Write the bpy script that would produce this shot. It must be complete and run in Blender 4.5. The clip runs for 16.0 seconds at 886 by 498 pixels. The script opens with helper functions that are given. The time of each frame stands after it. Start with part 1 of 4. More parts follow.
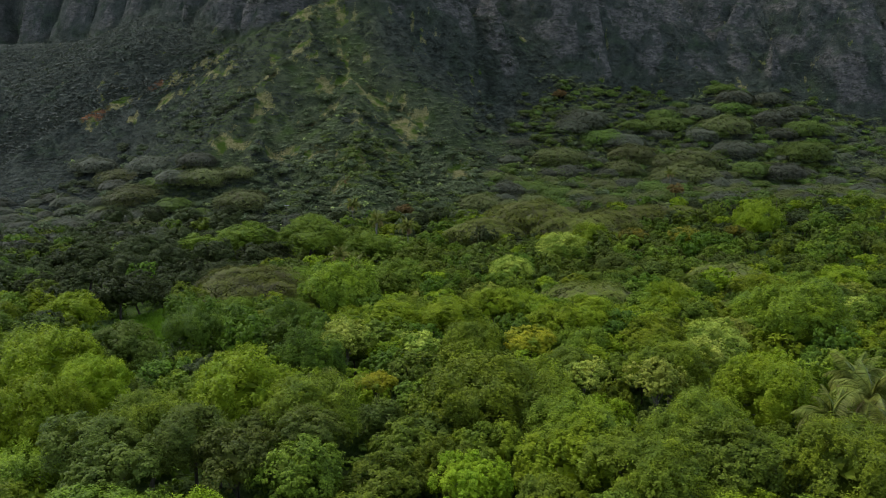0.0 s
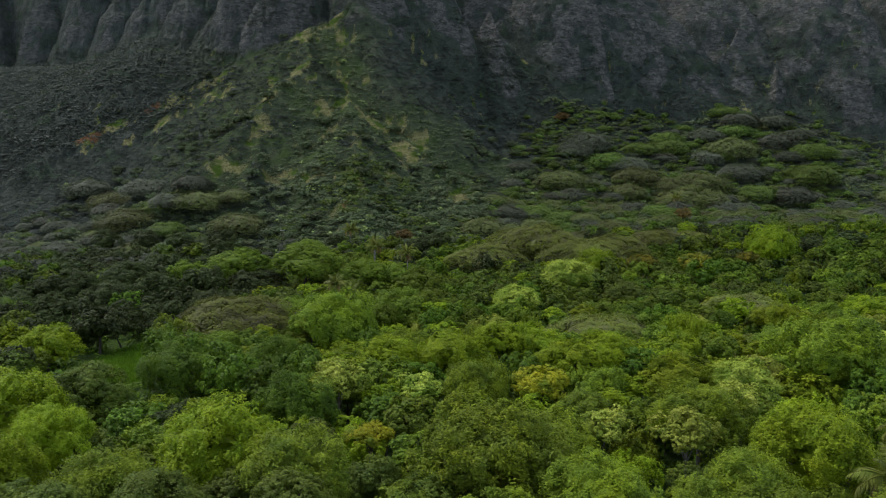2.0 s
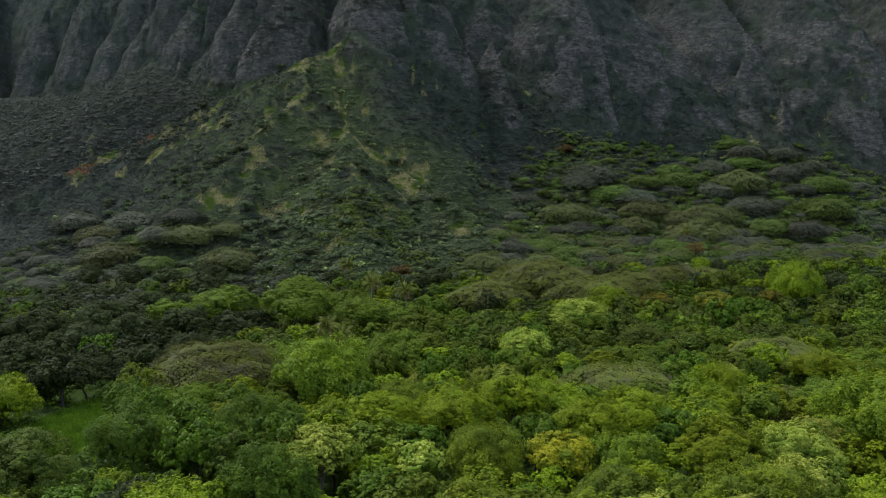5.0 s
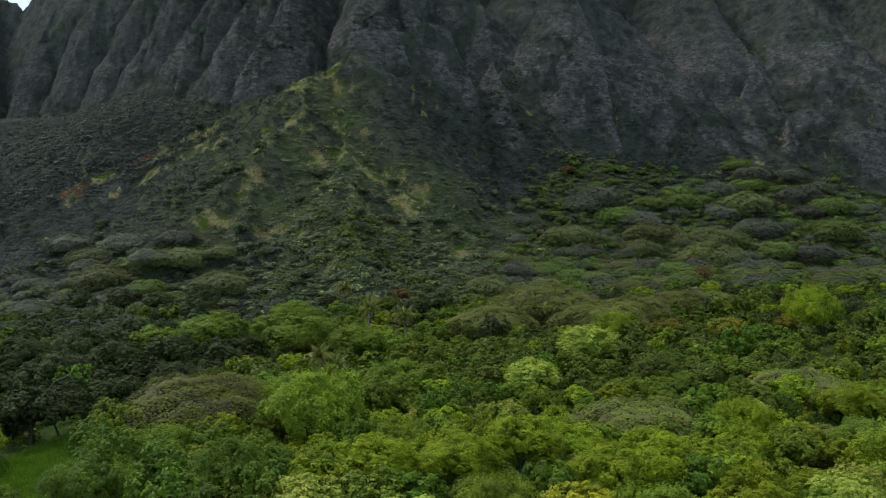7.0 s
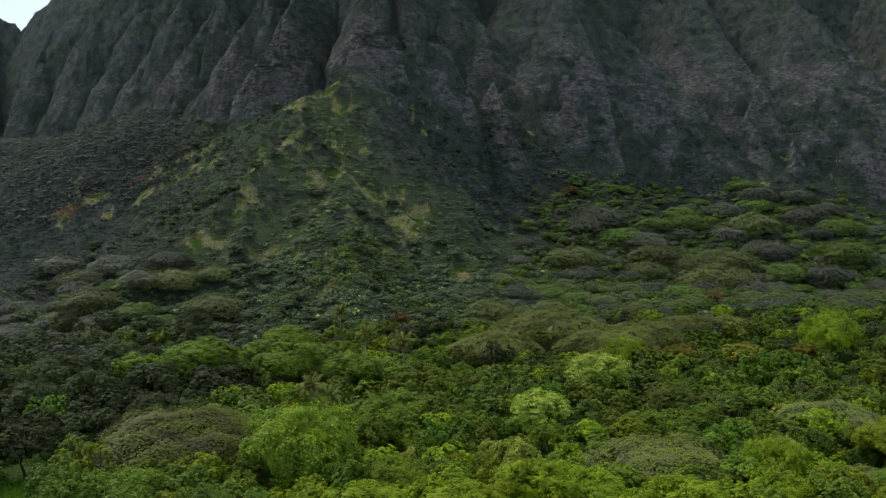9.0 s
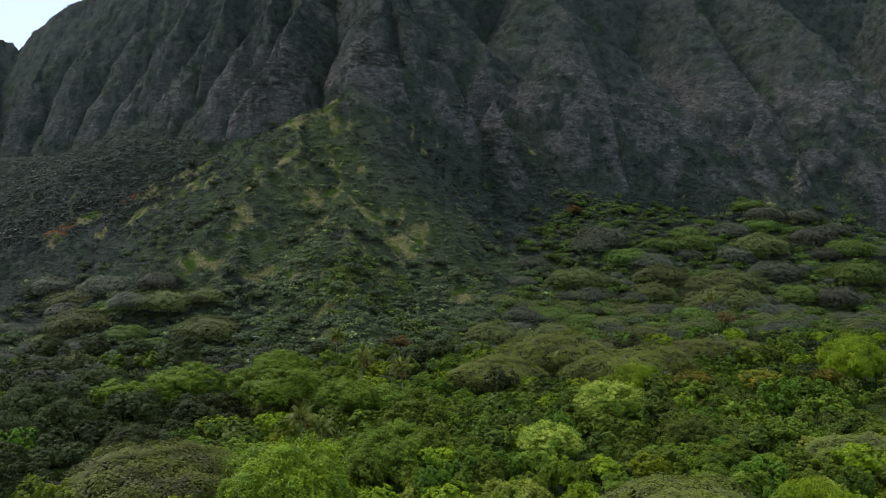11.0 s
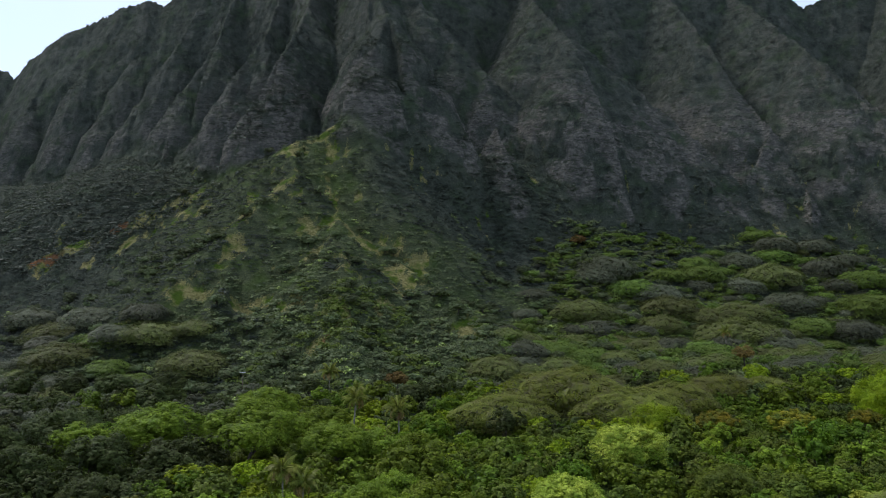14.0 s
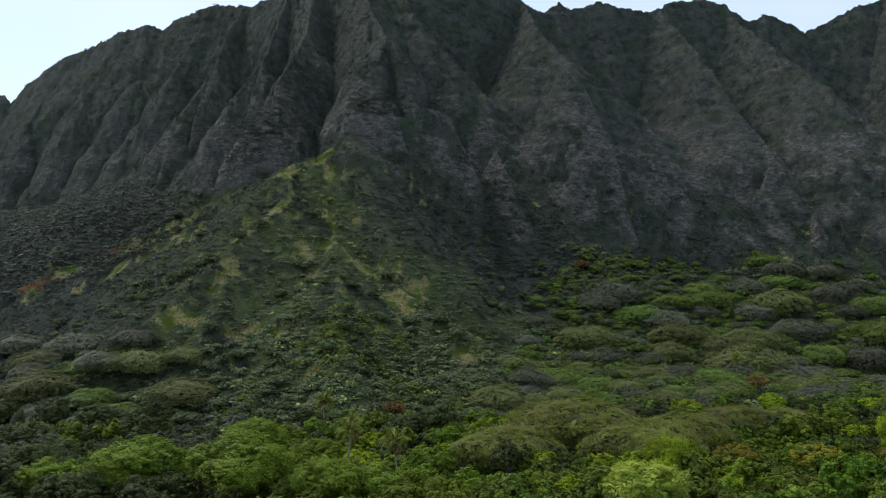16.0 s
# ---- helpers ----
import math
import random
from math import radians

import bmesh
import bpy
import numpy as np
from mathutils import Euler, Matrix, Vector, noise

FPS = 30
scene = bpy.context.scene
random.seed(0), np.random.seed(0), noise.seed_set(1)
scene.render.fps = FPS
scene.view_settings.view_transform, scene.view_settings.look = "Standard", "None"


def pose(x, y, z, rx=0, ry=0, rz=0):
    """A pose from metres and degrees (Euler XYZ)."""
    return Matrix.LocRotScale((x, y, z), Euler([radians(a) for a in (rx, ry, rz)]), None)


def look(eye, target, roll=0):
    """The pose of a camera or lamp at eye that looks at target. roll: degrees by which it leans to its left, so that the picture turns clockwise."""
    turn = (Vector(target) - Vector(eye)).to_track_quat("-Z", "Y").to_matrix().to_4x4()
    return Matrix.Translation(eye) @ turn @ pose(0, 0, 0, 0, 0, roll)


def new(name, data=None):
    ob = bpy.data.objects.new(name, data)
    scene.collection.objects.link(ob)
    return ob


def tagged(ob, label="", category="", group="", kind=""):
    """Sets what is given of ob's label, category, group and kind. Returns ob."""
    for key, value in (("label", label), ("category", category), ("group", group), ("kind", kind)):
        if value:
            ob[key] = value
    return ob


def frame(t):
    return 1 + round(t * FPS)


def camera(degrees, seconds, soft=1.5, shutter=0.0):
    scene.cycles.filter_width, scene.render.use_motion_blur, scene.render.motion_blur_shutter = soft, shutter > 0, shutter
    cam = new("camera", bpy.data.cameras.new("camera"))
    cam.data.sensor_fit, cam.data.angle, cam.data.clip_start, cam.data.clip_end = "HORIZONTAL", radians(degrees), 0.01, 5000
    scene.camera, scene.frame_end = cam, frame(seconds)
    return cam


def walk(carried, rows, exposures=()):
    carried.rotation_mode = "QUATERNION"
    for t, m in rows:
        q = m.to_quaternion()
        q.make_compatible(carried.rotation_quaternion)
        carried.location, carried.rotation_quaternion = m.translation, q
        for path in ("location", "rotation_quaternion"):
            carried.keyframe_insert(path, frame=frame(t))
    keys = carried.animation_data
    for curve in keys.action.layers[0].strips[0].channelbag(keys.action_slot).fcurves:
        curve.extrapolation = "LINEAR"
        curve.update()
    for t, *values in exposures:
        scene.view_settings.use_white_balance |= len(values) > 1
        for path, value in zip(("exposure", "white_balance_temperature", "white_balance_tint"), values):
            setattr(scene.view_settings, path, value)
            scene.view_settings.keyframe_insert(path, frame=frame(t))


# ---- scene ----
cam = camera(60.0, 16.0, soft=1.0)
PATH = [
    (0.0, pose(0, 0.00, 47.00, 83.312, 0.154, -1.260)),
    (0.5, pose(0, 3.70, 47.06, 83.761, 0.144, -1.254)),
    (1.0, pose(0, 7.40, 47.12, 84.194, 0.134, -1.248)),
    (1.5, pose(0, 11.11, 47.18, 84.615, 0.124, -1.243)),
    (2.0, pose(0, 14.82, 47.23, 85.028, 0.114, -1.239)),
    (2.5, pose(0, 18.53, 47.27, 85.436, 0.104, -1.235)),
    (3.0, pose(0, 22.25, 47.32, 85.841, 0.094, -1.232)),
    (3.5, pose(0, 25.97, 47.35, 86.246, 0.083, -1.229)),
    (4.0, pose(0, 29.69, 47.39, 86.651, 0.073, -1.227)),
    (4.5, pose(0, 33.42, 47.42, 87.057, 0.063, -1.225)),
    (5.0, pose(0, 37.15, 47.44, 87.464, 0.053, -1.225)),
    (5.5, pose(0, 40.88, 47.47, 87.873, 0.043, -1.224)),
    (6.0, pose(0, 44.61, 47.48, 88.282, 0.033, -1.225)),
    (6.5, pose(0, 48.35, 47.50, 88.692, 0.023, -1.225)),
    (7.0, pose(0, 52.10, 47.51, 89.102, 0.013, -1.227)),
    (7.5, pose(0, 55.84, 47.52, 89.511, 0.003, -1.229)),
    (8.0, pose(0, 59.59, 47.52, 89.919, -0.008, -1.232)),
    (8.5, pose(0, 63.34, 47.52, 90.324, -0.018, -1.235)),
    (9.0, pose(0, 67.10, 47.51, 90.727, -0.028, -1.239)),
    (9.5, pose(0, 70.85, 47.50, 91.127, -0.038, -1.243)),
    (10.0, pose(0, 74.61, 47.48, 91.524, -0.048, -1.248)),
    (10.5, pose(0, 78.38, 47.47, 91.918, -0.058, -1.254)),
    (11.0, pose(0, 82.15, 47.44, 92.311, -0.068, -1.260)),
    (11.5, pose(0, 85.92, 47.42, 92.702, -0.078, -1.267)),
    (12.0, pose(0, 89.69, 47.39, 93.095, -0.088, -1.274)),
    (12.5, pose(0, 93.47, 47.35, 93.491, -0.099, -1.282)),
    (13.0, pose(0, 97.25, 47.32, 93.893, -0.109, -1.291)),
    (13.5, pose(0, 101.03, 47.27, 94.306, -0.119, -1.300)),
    (14.0, pose(0, 104.82, 47.23, 94.733, -0.129, -1.309)),
    (14.5, pose(0, 108.61, 47.18, 95.181, -0.139, -1.320)),
    (15.0, pose(0, 112.40, 47.12, 95.656, -0.149, -1.331)),
    (15.5, pose(0, 116.20, 47.06, 96.164, -0.159, -1.342)),
    (16.0, pose(0, 120.00, 47.00, 96.716, -0.169, -1.354)),
]
walk(cam, PATH)

# ---- world, sun ----
world = bpy.data.worlds.new("overcast_sky")
scene.world = world
world.use_nodes = True
wn, wl = world.node_tree.nodes, world.node_tree.links
wn.clear()
SUN_ELEV, SUN_AZ = radians(58), radians(-52)   # azimuth from +y towards +x
sky_tex = wn.new("ShaderNodeTexSky")
sky_tex.sky_type, sky_tex.sun_disc = "NISHITA", False
sky_tex.sun_elevation, sky_tex.sun_rotation = SUN_ELEV, SUN_AZ
clear_bg = wn.new("ShaderNodeBackground")
clear_bg.inputs["Strength"].default_value = 0.09
wl.new(sky_tex.outputs["Color"], clear_bg.inputs["Color"])
cloud_co = wn.new("ShaderNodeTexCoord")
cloud_noise = wn.new("ShaderNodeTexNoise")
cloud_noise.inputs["Scale"].default_value = 2.2
cloud_noise.inputs["Detail"].default_value = 5
wl.new(cloud_co.outputs["Generated"], cloud_noise.inputs["Vector"])
cloud_ramp = wn.new("ShaderNodeValToRGB")
cloud_ramp.color_ramp.elements[0].position, cloud_ramp.color_ramp.elements[1].position = 0.25, 0.8
cloud_ramp.color_ramp.elements[0].color = (0.57, 0.70, 0.98, 1)
cloud_ramp.color_ramp.elements[1].color = (0.79, 0.87, 1.02, 1)
wl.new(cloud_noise.outputs["Fac"], cloud_ramp.inputs["Fac"])
cloud_bg = wn.new("ShaderNodeBackground")
cloud_bg.inputs["Strength"].default_value = 0.76
wl.new(cloud_ramp.outputs["Color"], cloud_bg.inputs["Color"])
sky_sum = wn.new("ShaderNodeAddShader")
wl.new(clear_bg.outputs[0], sky_sum.inputs[0])
wl.new(cloud_bg.outputs[0], sky_sum.inputs[1])
wout = wn.new("ShaderNodeOutputWorld")
wl.new(sky_sum.outputs[0], wout.inputs["Surface"])

sun = new("sun", bpy.data.lights.new("sun", "SUN"))
sun.data.energy, sun.data.angle, sun.data.color = 2.85, radians(12), (1.0, 0.97, 0.94)
sun_from = Vector((math.sin(SUN_AZ) * math.cos(SUN_ELEV), math.cos(SUN_AZ) * math.cos(SUN_ELEV), math.sin(SUN_ELEV)))
sun.matrix_world = look(sun_from * 900, (0, 0, 0))


# ---- materials ----
def node_mat(name):
    m = bpy.data.materials.new(name)
    m.use_nodes = True
    n, l = m.node_tree.nodes, m.node_tree.links
    n.clear()
    return m, n, l


def mixer(n, l, a, b, fac, blend="MIX"):
    x = n.new("ShaderNodeMix")
    x.data_type, x.blend_type, x.clamp_result = "RGBA", blend, False
    for slot, v in ((0, fac), (6, a), (7, b)):
        if isinstance(v, (tuple, list)):
            x.inputs[slot].default_value = (*v[:3], 1)
        elif isinstance(v, (int, float)):
            x.inputs[slot].default_value = v
        else:
            l.new(v, x.inputs[slot])
    return x.outputs[2]


def noise_fac(n, l, scale, detail=4, lo=0.3, hi=0.7, vec=None, rough=0.55):
    t = n.new("ShaderNodeTexNoise")
    t.inputs["Scale"].default_value, t.inputs["Detail"].default_value = scale, detail
    t.inputs["Roughness"].default_value = rough
    if vec is not None:
        l.new(vec, t.inputs["Vector"])
    r = n.new("ShaderNodeMapRange")
    r.inputs["From Min"].default_value, r.inputs["From Max"].default_value = lo, hi
    l.new(t.outputs["Fac"], r.inputs["Value"])
    return r.outputs[0]


def leaf_mat(name, base, tip, shade_var=0.35, gloss=0.55, through_leaf=0.22, patch=None):
    """Foliage: each leaf tuft has its own tone, each tree its own cast, and patches of fresher growth."""
    m, n, l = node_mat(name)
    geo, inf = n.new("ShaderNodeNewGeometry"), n.new("ShaderNodeObjectInfo")
    pos = geo.outputs["Position"]
    c = mixer(n, l, base, tip, noise_fac(n, l, 0.28, 3, 0.35, 0.68, pos))
    if patch:
        c = mixer(n, l, c, patch, noise_fac(n, l, 0.22, 3, 0.47, 0.62, pos))
    hsv = n.new("ShaderNodeHueSaturation")
    val = n.new("ShaderNodeMapRange")
    val.inputs["To Min"].default_value, val.inputs["To Max"].default_value = 1 - shade_var, 1 + shade_var
    l.new(geo.outputs["Random Per Island"], val.inputs["Value"])
    val2 = n.new("ShaderNodeMapRange")
    val2.inputs["To Min"].default_value, val2.inputs["To Max"].default_value = 0.72, 1.25
    l.new(inf.outputs["Random"], val2.inputs["Value"])
    mul = n.new("ShaderNodeMath")
    mul.operation = "MULTIPLY"
    l.new(val.outputs[0], mul.inputs[0])
    l.new(val2.outputs[0], mul.inputs[1])
    hue = n.new("ShaderNodeMapRange")
    hue.inputs["To Min"].default_value, hue.inputs["To Max"].default_value = 0.488, 0.510
    l.new(inf.outputs["Random"], hue.inputs["Value"])
    l.new(mul.outputs[0], hsv.inputs["Value"])
    l.new(hue.outputs[0], hsv.inputs["Hue"])
    l.new(c, hsv.inputs["Color"])
    p = n.new("ShaderNodeBsdfPrincipled")
    p.inputs["Roughness"].default_value = gloss
    p.inputs["Specular IOR Level"].default_value = 0.08
    l.new(hsv.outputs[0], p.inputs["Base Color"])
    tr = n.new("ShaderNodeBsdfTranslucent")
    l.new(mixer(n, l, hsv.outputs[0], (1.0, 1.1, 0.35), 0.5, "MULTIPLY"), tr.inputs["Color"])
    mx = n.new("ShaderNodeMixShader")
    mx.inputs[0].default_value = through_leaf
    l.new(p.outputs[0], mx.inputs[1])
    l.new(tr.outputs[0], mx.inputs[2])
    o = n.new("ShaderNodeOutputMaterial")
    l.new(mx.outputs[0], o.inputs["Surface"])
    return m


def bark_mat(name, a, b):
    m, n, l = node_mat(name)
    geo = n.new("ShaderNodeNewGeometry")
    c = mixer(n, l, a, b, noise_fac(n, l, 1.6, 5, 0.3, 0.7, geo.outputs["Position"]))
    p = n.new("ShaderNodeBsdfPrincipled")
    p.inputs["Roughness"].default_value = 0.85
    l.new(c, p.inputs["Base Color"])
    bu = n.new("ShaderNodeBump")
    bu.inputs["Strength"].default_value, bu.inputs["Distance"].default_value = 0.5, 0.05
    l.new(noise_fac(n, l, 9, 4, 0.2, 0.8, geo.outputs["Position"]), bu.inputs["Height"])
    l.new(bu.outputs[0], p.inputs["Normal"])
    o = n.new("ShaderNodeOutputMaterial")
    l.new(p.outputs[0], o.inputs["Surface"])
    return m


LEAF = {
    "feather": leaf_mat("feathery_leaf", (0.108, 0.166, 0.015), (0.184, 0.244, 0.018), 0.38, patch=(0.194, 0.258, 0.013)),
    "lime": leaf_mat("lime_leaf", (0.160, 0.245, 0.010), (0.246, 0.320, 0.012), 0.3),
    "bright": leaf_mat("bright_leaf", (0.140, 0.204, 0.008), (0.236, 0.296, 0.011), 0.42),
    "green": leaf_mat("green_leaf", (0.094, 0.142, 0.014), (0.155, 0.212, 0.016), 0.42),
    "deep": leaf_mat("vine_leaf", (0.062, 0.112, 0.011), (0.112, 0.180, 0.012), 0.42),
    "dark": leaf_mat("dark_leaf", (0.040, 0.055, 0.017), (0.070, 0.090, 0.024), 0.42),
    "dusk": leaf_mat("shade_leaf", (0.070, 0.100, 0.015), (0.120, 0.152, 0.020), 0.4),
    # olive, dome and grey: blue raised to paint distance haze; olive_near goes without
    "olive": leaf_mat("olive_leaf", (0.098, 0.118, 0.036), (0.146, 0.170, 0.046), 0.20, patch=(0.106, 0.112, 0.046)),
    "olive_near": leaf_mat("near_olive_leaf", (0.120, 0.148, 0.026), (0.180, 0.208, 0.032), 0.30, patch=(0.134, 0.136, 0.046)),
    "dome": leaf_mat("green_dome_leaf", (0.088, 0.136, 0.030), (0.144, 0.204, 0.036), 0.22),
    "grey": leaf_mat("grey_green_leaf", (0.078, 0.086, 0.056), (0.114, 0.124, 0.074), 0.20),
    "pale": leaf_mat("pale_leaf", (0.245, 0.300, 0.036), (0.400, 0.430, 0.066), 0.34, patch=(0.150, 0.215, 0.022)),
    "yellow": leaf_mat("yellow_leaf", (0.275, 0.290, 0.014), (0.420, 0.385, 0.018), 0.3, patch=(0.135, 0.195, 0.014)),
    "amber": leaf_mat("amber_leaf", (0.150, 0.150, 0.014), (0.290, 0.235, 0.016), 0.3, patch=(0.080, 0.115, 0.018)),
    "rust": leaf_mat("rust_leaf", (0.122, 0.086, 0.029), (0.204, 0.130, 0.040), 0.35),
    "palm": leaf_mat("palm_leaf", (0.105, 0.135, 0.020), (0.185, 0.195, 0.034), 0.35, 0.4),
    "dry_palm": leaf_mat("dry_palm_leaf", (0.245, 0.170, 0.066), (0.337, 0.240, 0.121), 0.3, 0.5),
    # hill scrub: blue raised as well, for painted haze
    "scrub": leaf_mat("scrub_leaf", (0.084, 0.108, 0.056), (0.130, 0.166, 0.066), 0.24, patch=(0.120, 0.146, 0.070)),
    # dark scrub, toned down further to paint cloud shade on the west
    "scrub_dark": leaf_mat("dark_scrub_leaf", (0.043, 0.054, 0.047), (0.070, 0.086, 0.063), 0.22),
    "scrub_cliff": leaf_mat("cliff_scrub_leaf", (0.056, 0.070, 0.056), (0.094, 0.112, 0.084), 0.25),
    "grass": leaf_mat("meadow_grass_blade", (0.097, 0.190, 0.013), (0.153, 0.270, 0.020), 0.3),
    "scrub_pale": leaf_mat("pale_scrub_leaf", (0.181, 0.236, 0.065), (0.265, 0.319, 0.104), 0.4),
}
BARK = bark_mat("grey_bark", (0.10, 0.085, 0.07), (0.19, 0.17, 0.145))
DARK_BARK = bark_mat("dark_bark", (0.035, 0.028, 0.022), (0.075, 0.06, 0.048))
PALM_BARK = bark_mat("palm_bark", (0.15, 0.135, 0.115), (0.26, 0.24, 0.21))
POLE_WOOD = bark_mat("weathered_pole_wood", (0.10, 0.075, 0.055), (0.17, 0.13, 0.10))
PALE_PAINT = bark_mat("pale_crossarm", (0.50, 0.50, 0.48), (0.66, 0.66, 0.64))


def terrain_mat():
    """Soil, grass, scrub cover and layered basalt; the mesh carries where grass, bare rock and red soil lie."""
    m, n, l = node_mat("hillside")
    geo = n.new("ShaderNodeNewGeometry")
    pos = geo.outputs["Position"]
    att = n.new("ShaderNodeAttribute")
    att.attribute_name = "cover"
    sep = n.new("ShaderNodeSeparateColor")
    l.new(att.outputs["Color"], sep.inputs[0])
    stretch = n.new("ShaderNodeMapping")
    stretch.inputs["Scale"].default_value = (0.55, 0.55, 1.25)
    l.new(pos, stretch.inputs["Vector"])
    streak = n.new("ShaderNodeMapping")
    streak.inputs["Scale"].default_value = (1.0, 1.0, 0.28)
    l.new(pos, streak.inputs["Vector"])
    strata = noise_fac(n, l, 0.22, 7, 0.40, 0.66, stretch.outputs[0], 0.7)
    flute = noise_fac(n, l, 0.30, 9, 0.34, 0.66, pos, 0.78)
    fine = noise_fac(n, l, 0.55, 5, 0.3, 0.7, pos, 0.65)
    grit = noise_fac(n, l, 1.1, 6, 0.3, 0.7, pos, 0.7)
    rock = mixer(n, l, (0.112, 0.104, 0.092), (0.325, 0.298, 0.262), flute)
    rock = mixer(n, l, rock, (0.070, 0.070, 0.066), strata)
    rock = mixer(n, l, rock, (0.33, 0.315, 0.29), noise_fac(n, l, 0.45, 6, 0.62, 0.76, stretch.outputs[0], 0.72))
    rock = mixer(n, l, rock, (0.046, 0.058, 0.036), noise_fac(n, l, 0.30, 7, 0.50, 0.62, stretch.outputs[0], 0.75))
    # high and low cover hold extra blue that paints distance haze
    high = mixer(n, l, (0.044, 0.052, 0.044), (0.146, 0.162, 0.130), grit)
    high = mixer(n, l, high, (0.066, 0.098, 0.050), noise_fac(n, l, 0.04, 5, 0.5, 0.70, pos))
    high = mixer(n, l, high, (0.036, 0.044, 0.037), noise_fac(n, l, 0.09, 9, 0.42, 0.66, pos, 0.72))
    low = mixer(n, l, (0.040, 0.052, 0.032), (0.128, 0.156, 0.074), grit)
    low = mixer(n, l, low, (0.078, 0.116, 0.034), noise_fac(n, l, 0.05, 4, 0.5, 0.7, pos))
    green = mixer(n, l, low, high, att.outputs["Alpha"])
    grass = mixer(n, l, (0.150, 0.155, 0.046), (0.370, 0.330, 0.150), fine)
    grass = mixer(n, l, grass, (0.075, 0.125, 0.016), noise_fac(n, l, 0.09, 4, 0.45, 0.6, pos))
    meadow = mixer(n, l, (0.085, 0.190, 0.012), (0.150, 0.280, 0.018), grit)
    c = mixer(n, l, green, rock, sep.outputs["Green"])
    ragged = n.new("ShaderNodeMath")
    ragged.operation = "MULTIPLY_ADD"
    l.new(grit, ragged.inputs[0])
    ragged.inputs[1].default_value = 1.4
    l.new(sep.outputs["Red"], ragged.inputs[2])
    crisp = n.new("ShaderNodeMapRange")
    crisp.inputs["From Min"].default_value, crisp.inputs["From Max"].default_value = 1.12, 1.50
    l.new(ragged.outputs[0], crisp.inputs["Value"])
    c = mixer(n, l, c, grass, crisp.outputs[0])
    red = n.new("ShaderNodeAttribute")
    red.attribute_name = "soil"
    c = mixer(n, l, c, (0.23, 0.115, 0.055), red.outputs["Fac"])
    c = mixer(n, l, c, meadow, sep.outputs["Blue"])
    p = n.new("ShaderNodeBsdfPrincipled")
    p.inputs["Roughness"].default_value = 0.9
    p.inputs["Specular IOR Level"].default_value = 0.04
    l.new(c, p.inputs["Base Color"])
    hsum = n.new("ShaderNodeMath")
    hsum.operation = "ADD"
    l.new(flute, hsum.inputs[0])
    l.new(noise_fac(n, l, 0.35, 9, 0.2, 0.8, pos, 0.75), hsum.inputs[1])
    bu = n.new("ShaderNodeBump")
    bu.inputs["Strength"].default_value, bu.inputs["Distance"].default_value = 1.0, 2.2
    l.new(hsum.outputs[0], bu.inputs["Height"])
    l.new(bu.outputs[0], p.inputs["Normal"])
    o = n.new("ShaderNodeOutputMaterial")
    l.new(p.outputs[0], o.inputs["Surface"])
    return m


TERRAIN = terrain_mat()


# ---- land ----
def vnoise(x, y, seed=0):
    """Smooth value noise on a unit lattice, 0 to 1."""
    xi, yi = np.floor(x).astype(np.int64), np.floor(y).astype(np.int64)
    fx, fy = x - xi, y - yi
    fx, fy = fx * fx * (3 - 2 * fx), fy * fy * (3 - 2 * fy)

    def rnd(i, j):
        h = (i * 374761393 + j * 668265263 + seed * 1442695041) & 0x7FFFFFFF
        h = ((h ^ (h >> 13)) * 1274126177) & 0x7FFFFFFF
        return ((h ^ (h >> 16)) & 0xFFFF) / 65535.0

    a, b, c, d = rnd(xi, yi), rnd(xi + 1, yi), rnd(xi, yi + 1), rnd(xi + 1, yi + 1)
    return (a * (1 - fx) + b * fx) * (1 - fy) + (c * (1 - fx) + d * fx) * fy


def fbm(x, y, seed=0, octaves=4):
    s, amp, tot = 0.0, 1.0, 0.0
    for k in range(octaves):
        s = s + amp * vnoise(x * 2 ** k, y * 2 ** k, seed + 17 * k)
        tot += amp
        amp *= 0.52
    return s / tot


def smooth(a, b, v):
    u = np.clip((v - a) / (b - a), 0, 1)
    return u * u * (3 - 2 * u)


# ridge lines: slope of the western and of the eastern side, then points (x, y, z) from the top down
RIDGES = []
RIDGES.append((2.5, 2.5, [(-722, 1230, 362), (-626, 1200, 399), (-601, 1195, 388), (-589, 1190, 378), (-567, 1185, 403), (-510, 1160, 432),
                     (-471, 1150, 445), (-423, 1135, 458), (-376, 1120, 465), (-355, 1115, 458), (-327, 1105, 470), (-280, 1085, 479),
                     (-228, 1065, 469), (-204, 1055, 473), (-136, 1020, 492), (-79, 1000, 501)]))
RIDGES.append((2.5, 2.5, [(-79, 1000, 501), (3, 1010, 500), (75, 1040, 497), (123, 1060, 475), (150, 1070, 467), (172, 1075, 487),
                     (189, 1078, 476), (227, 1080, 489), (295, 1085, 475), (318, 1085, 489), (365, 1088, 495), (399, 1088, 490),
                     (429, 1090, 463), (448, 1090, 477), (467, 1090, 475), (501, 1090, 454), (524, 1090, 459), (563, 1090, 485),
                     (617, 1090, 502), (722, 1090, 551), (900, 1090, 570)]))
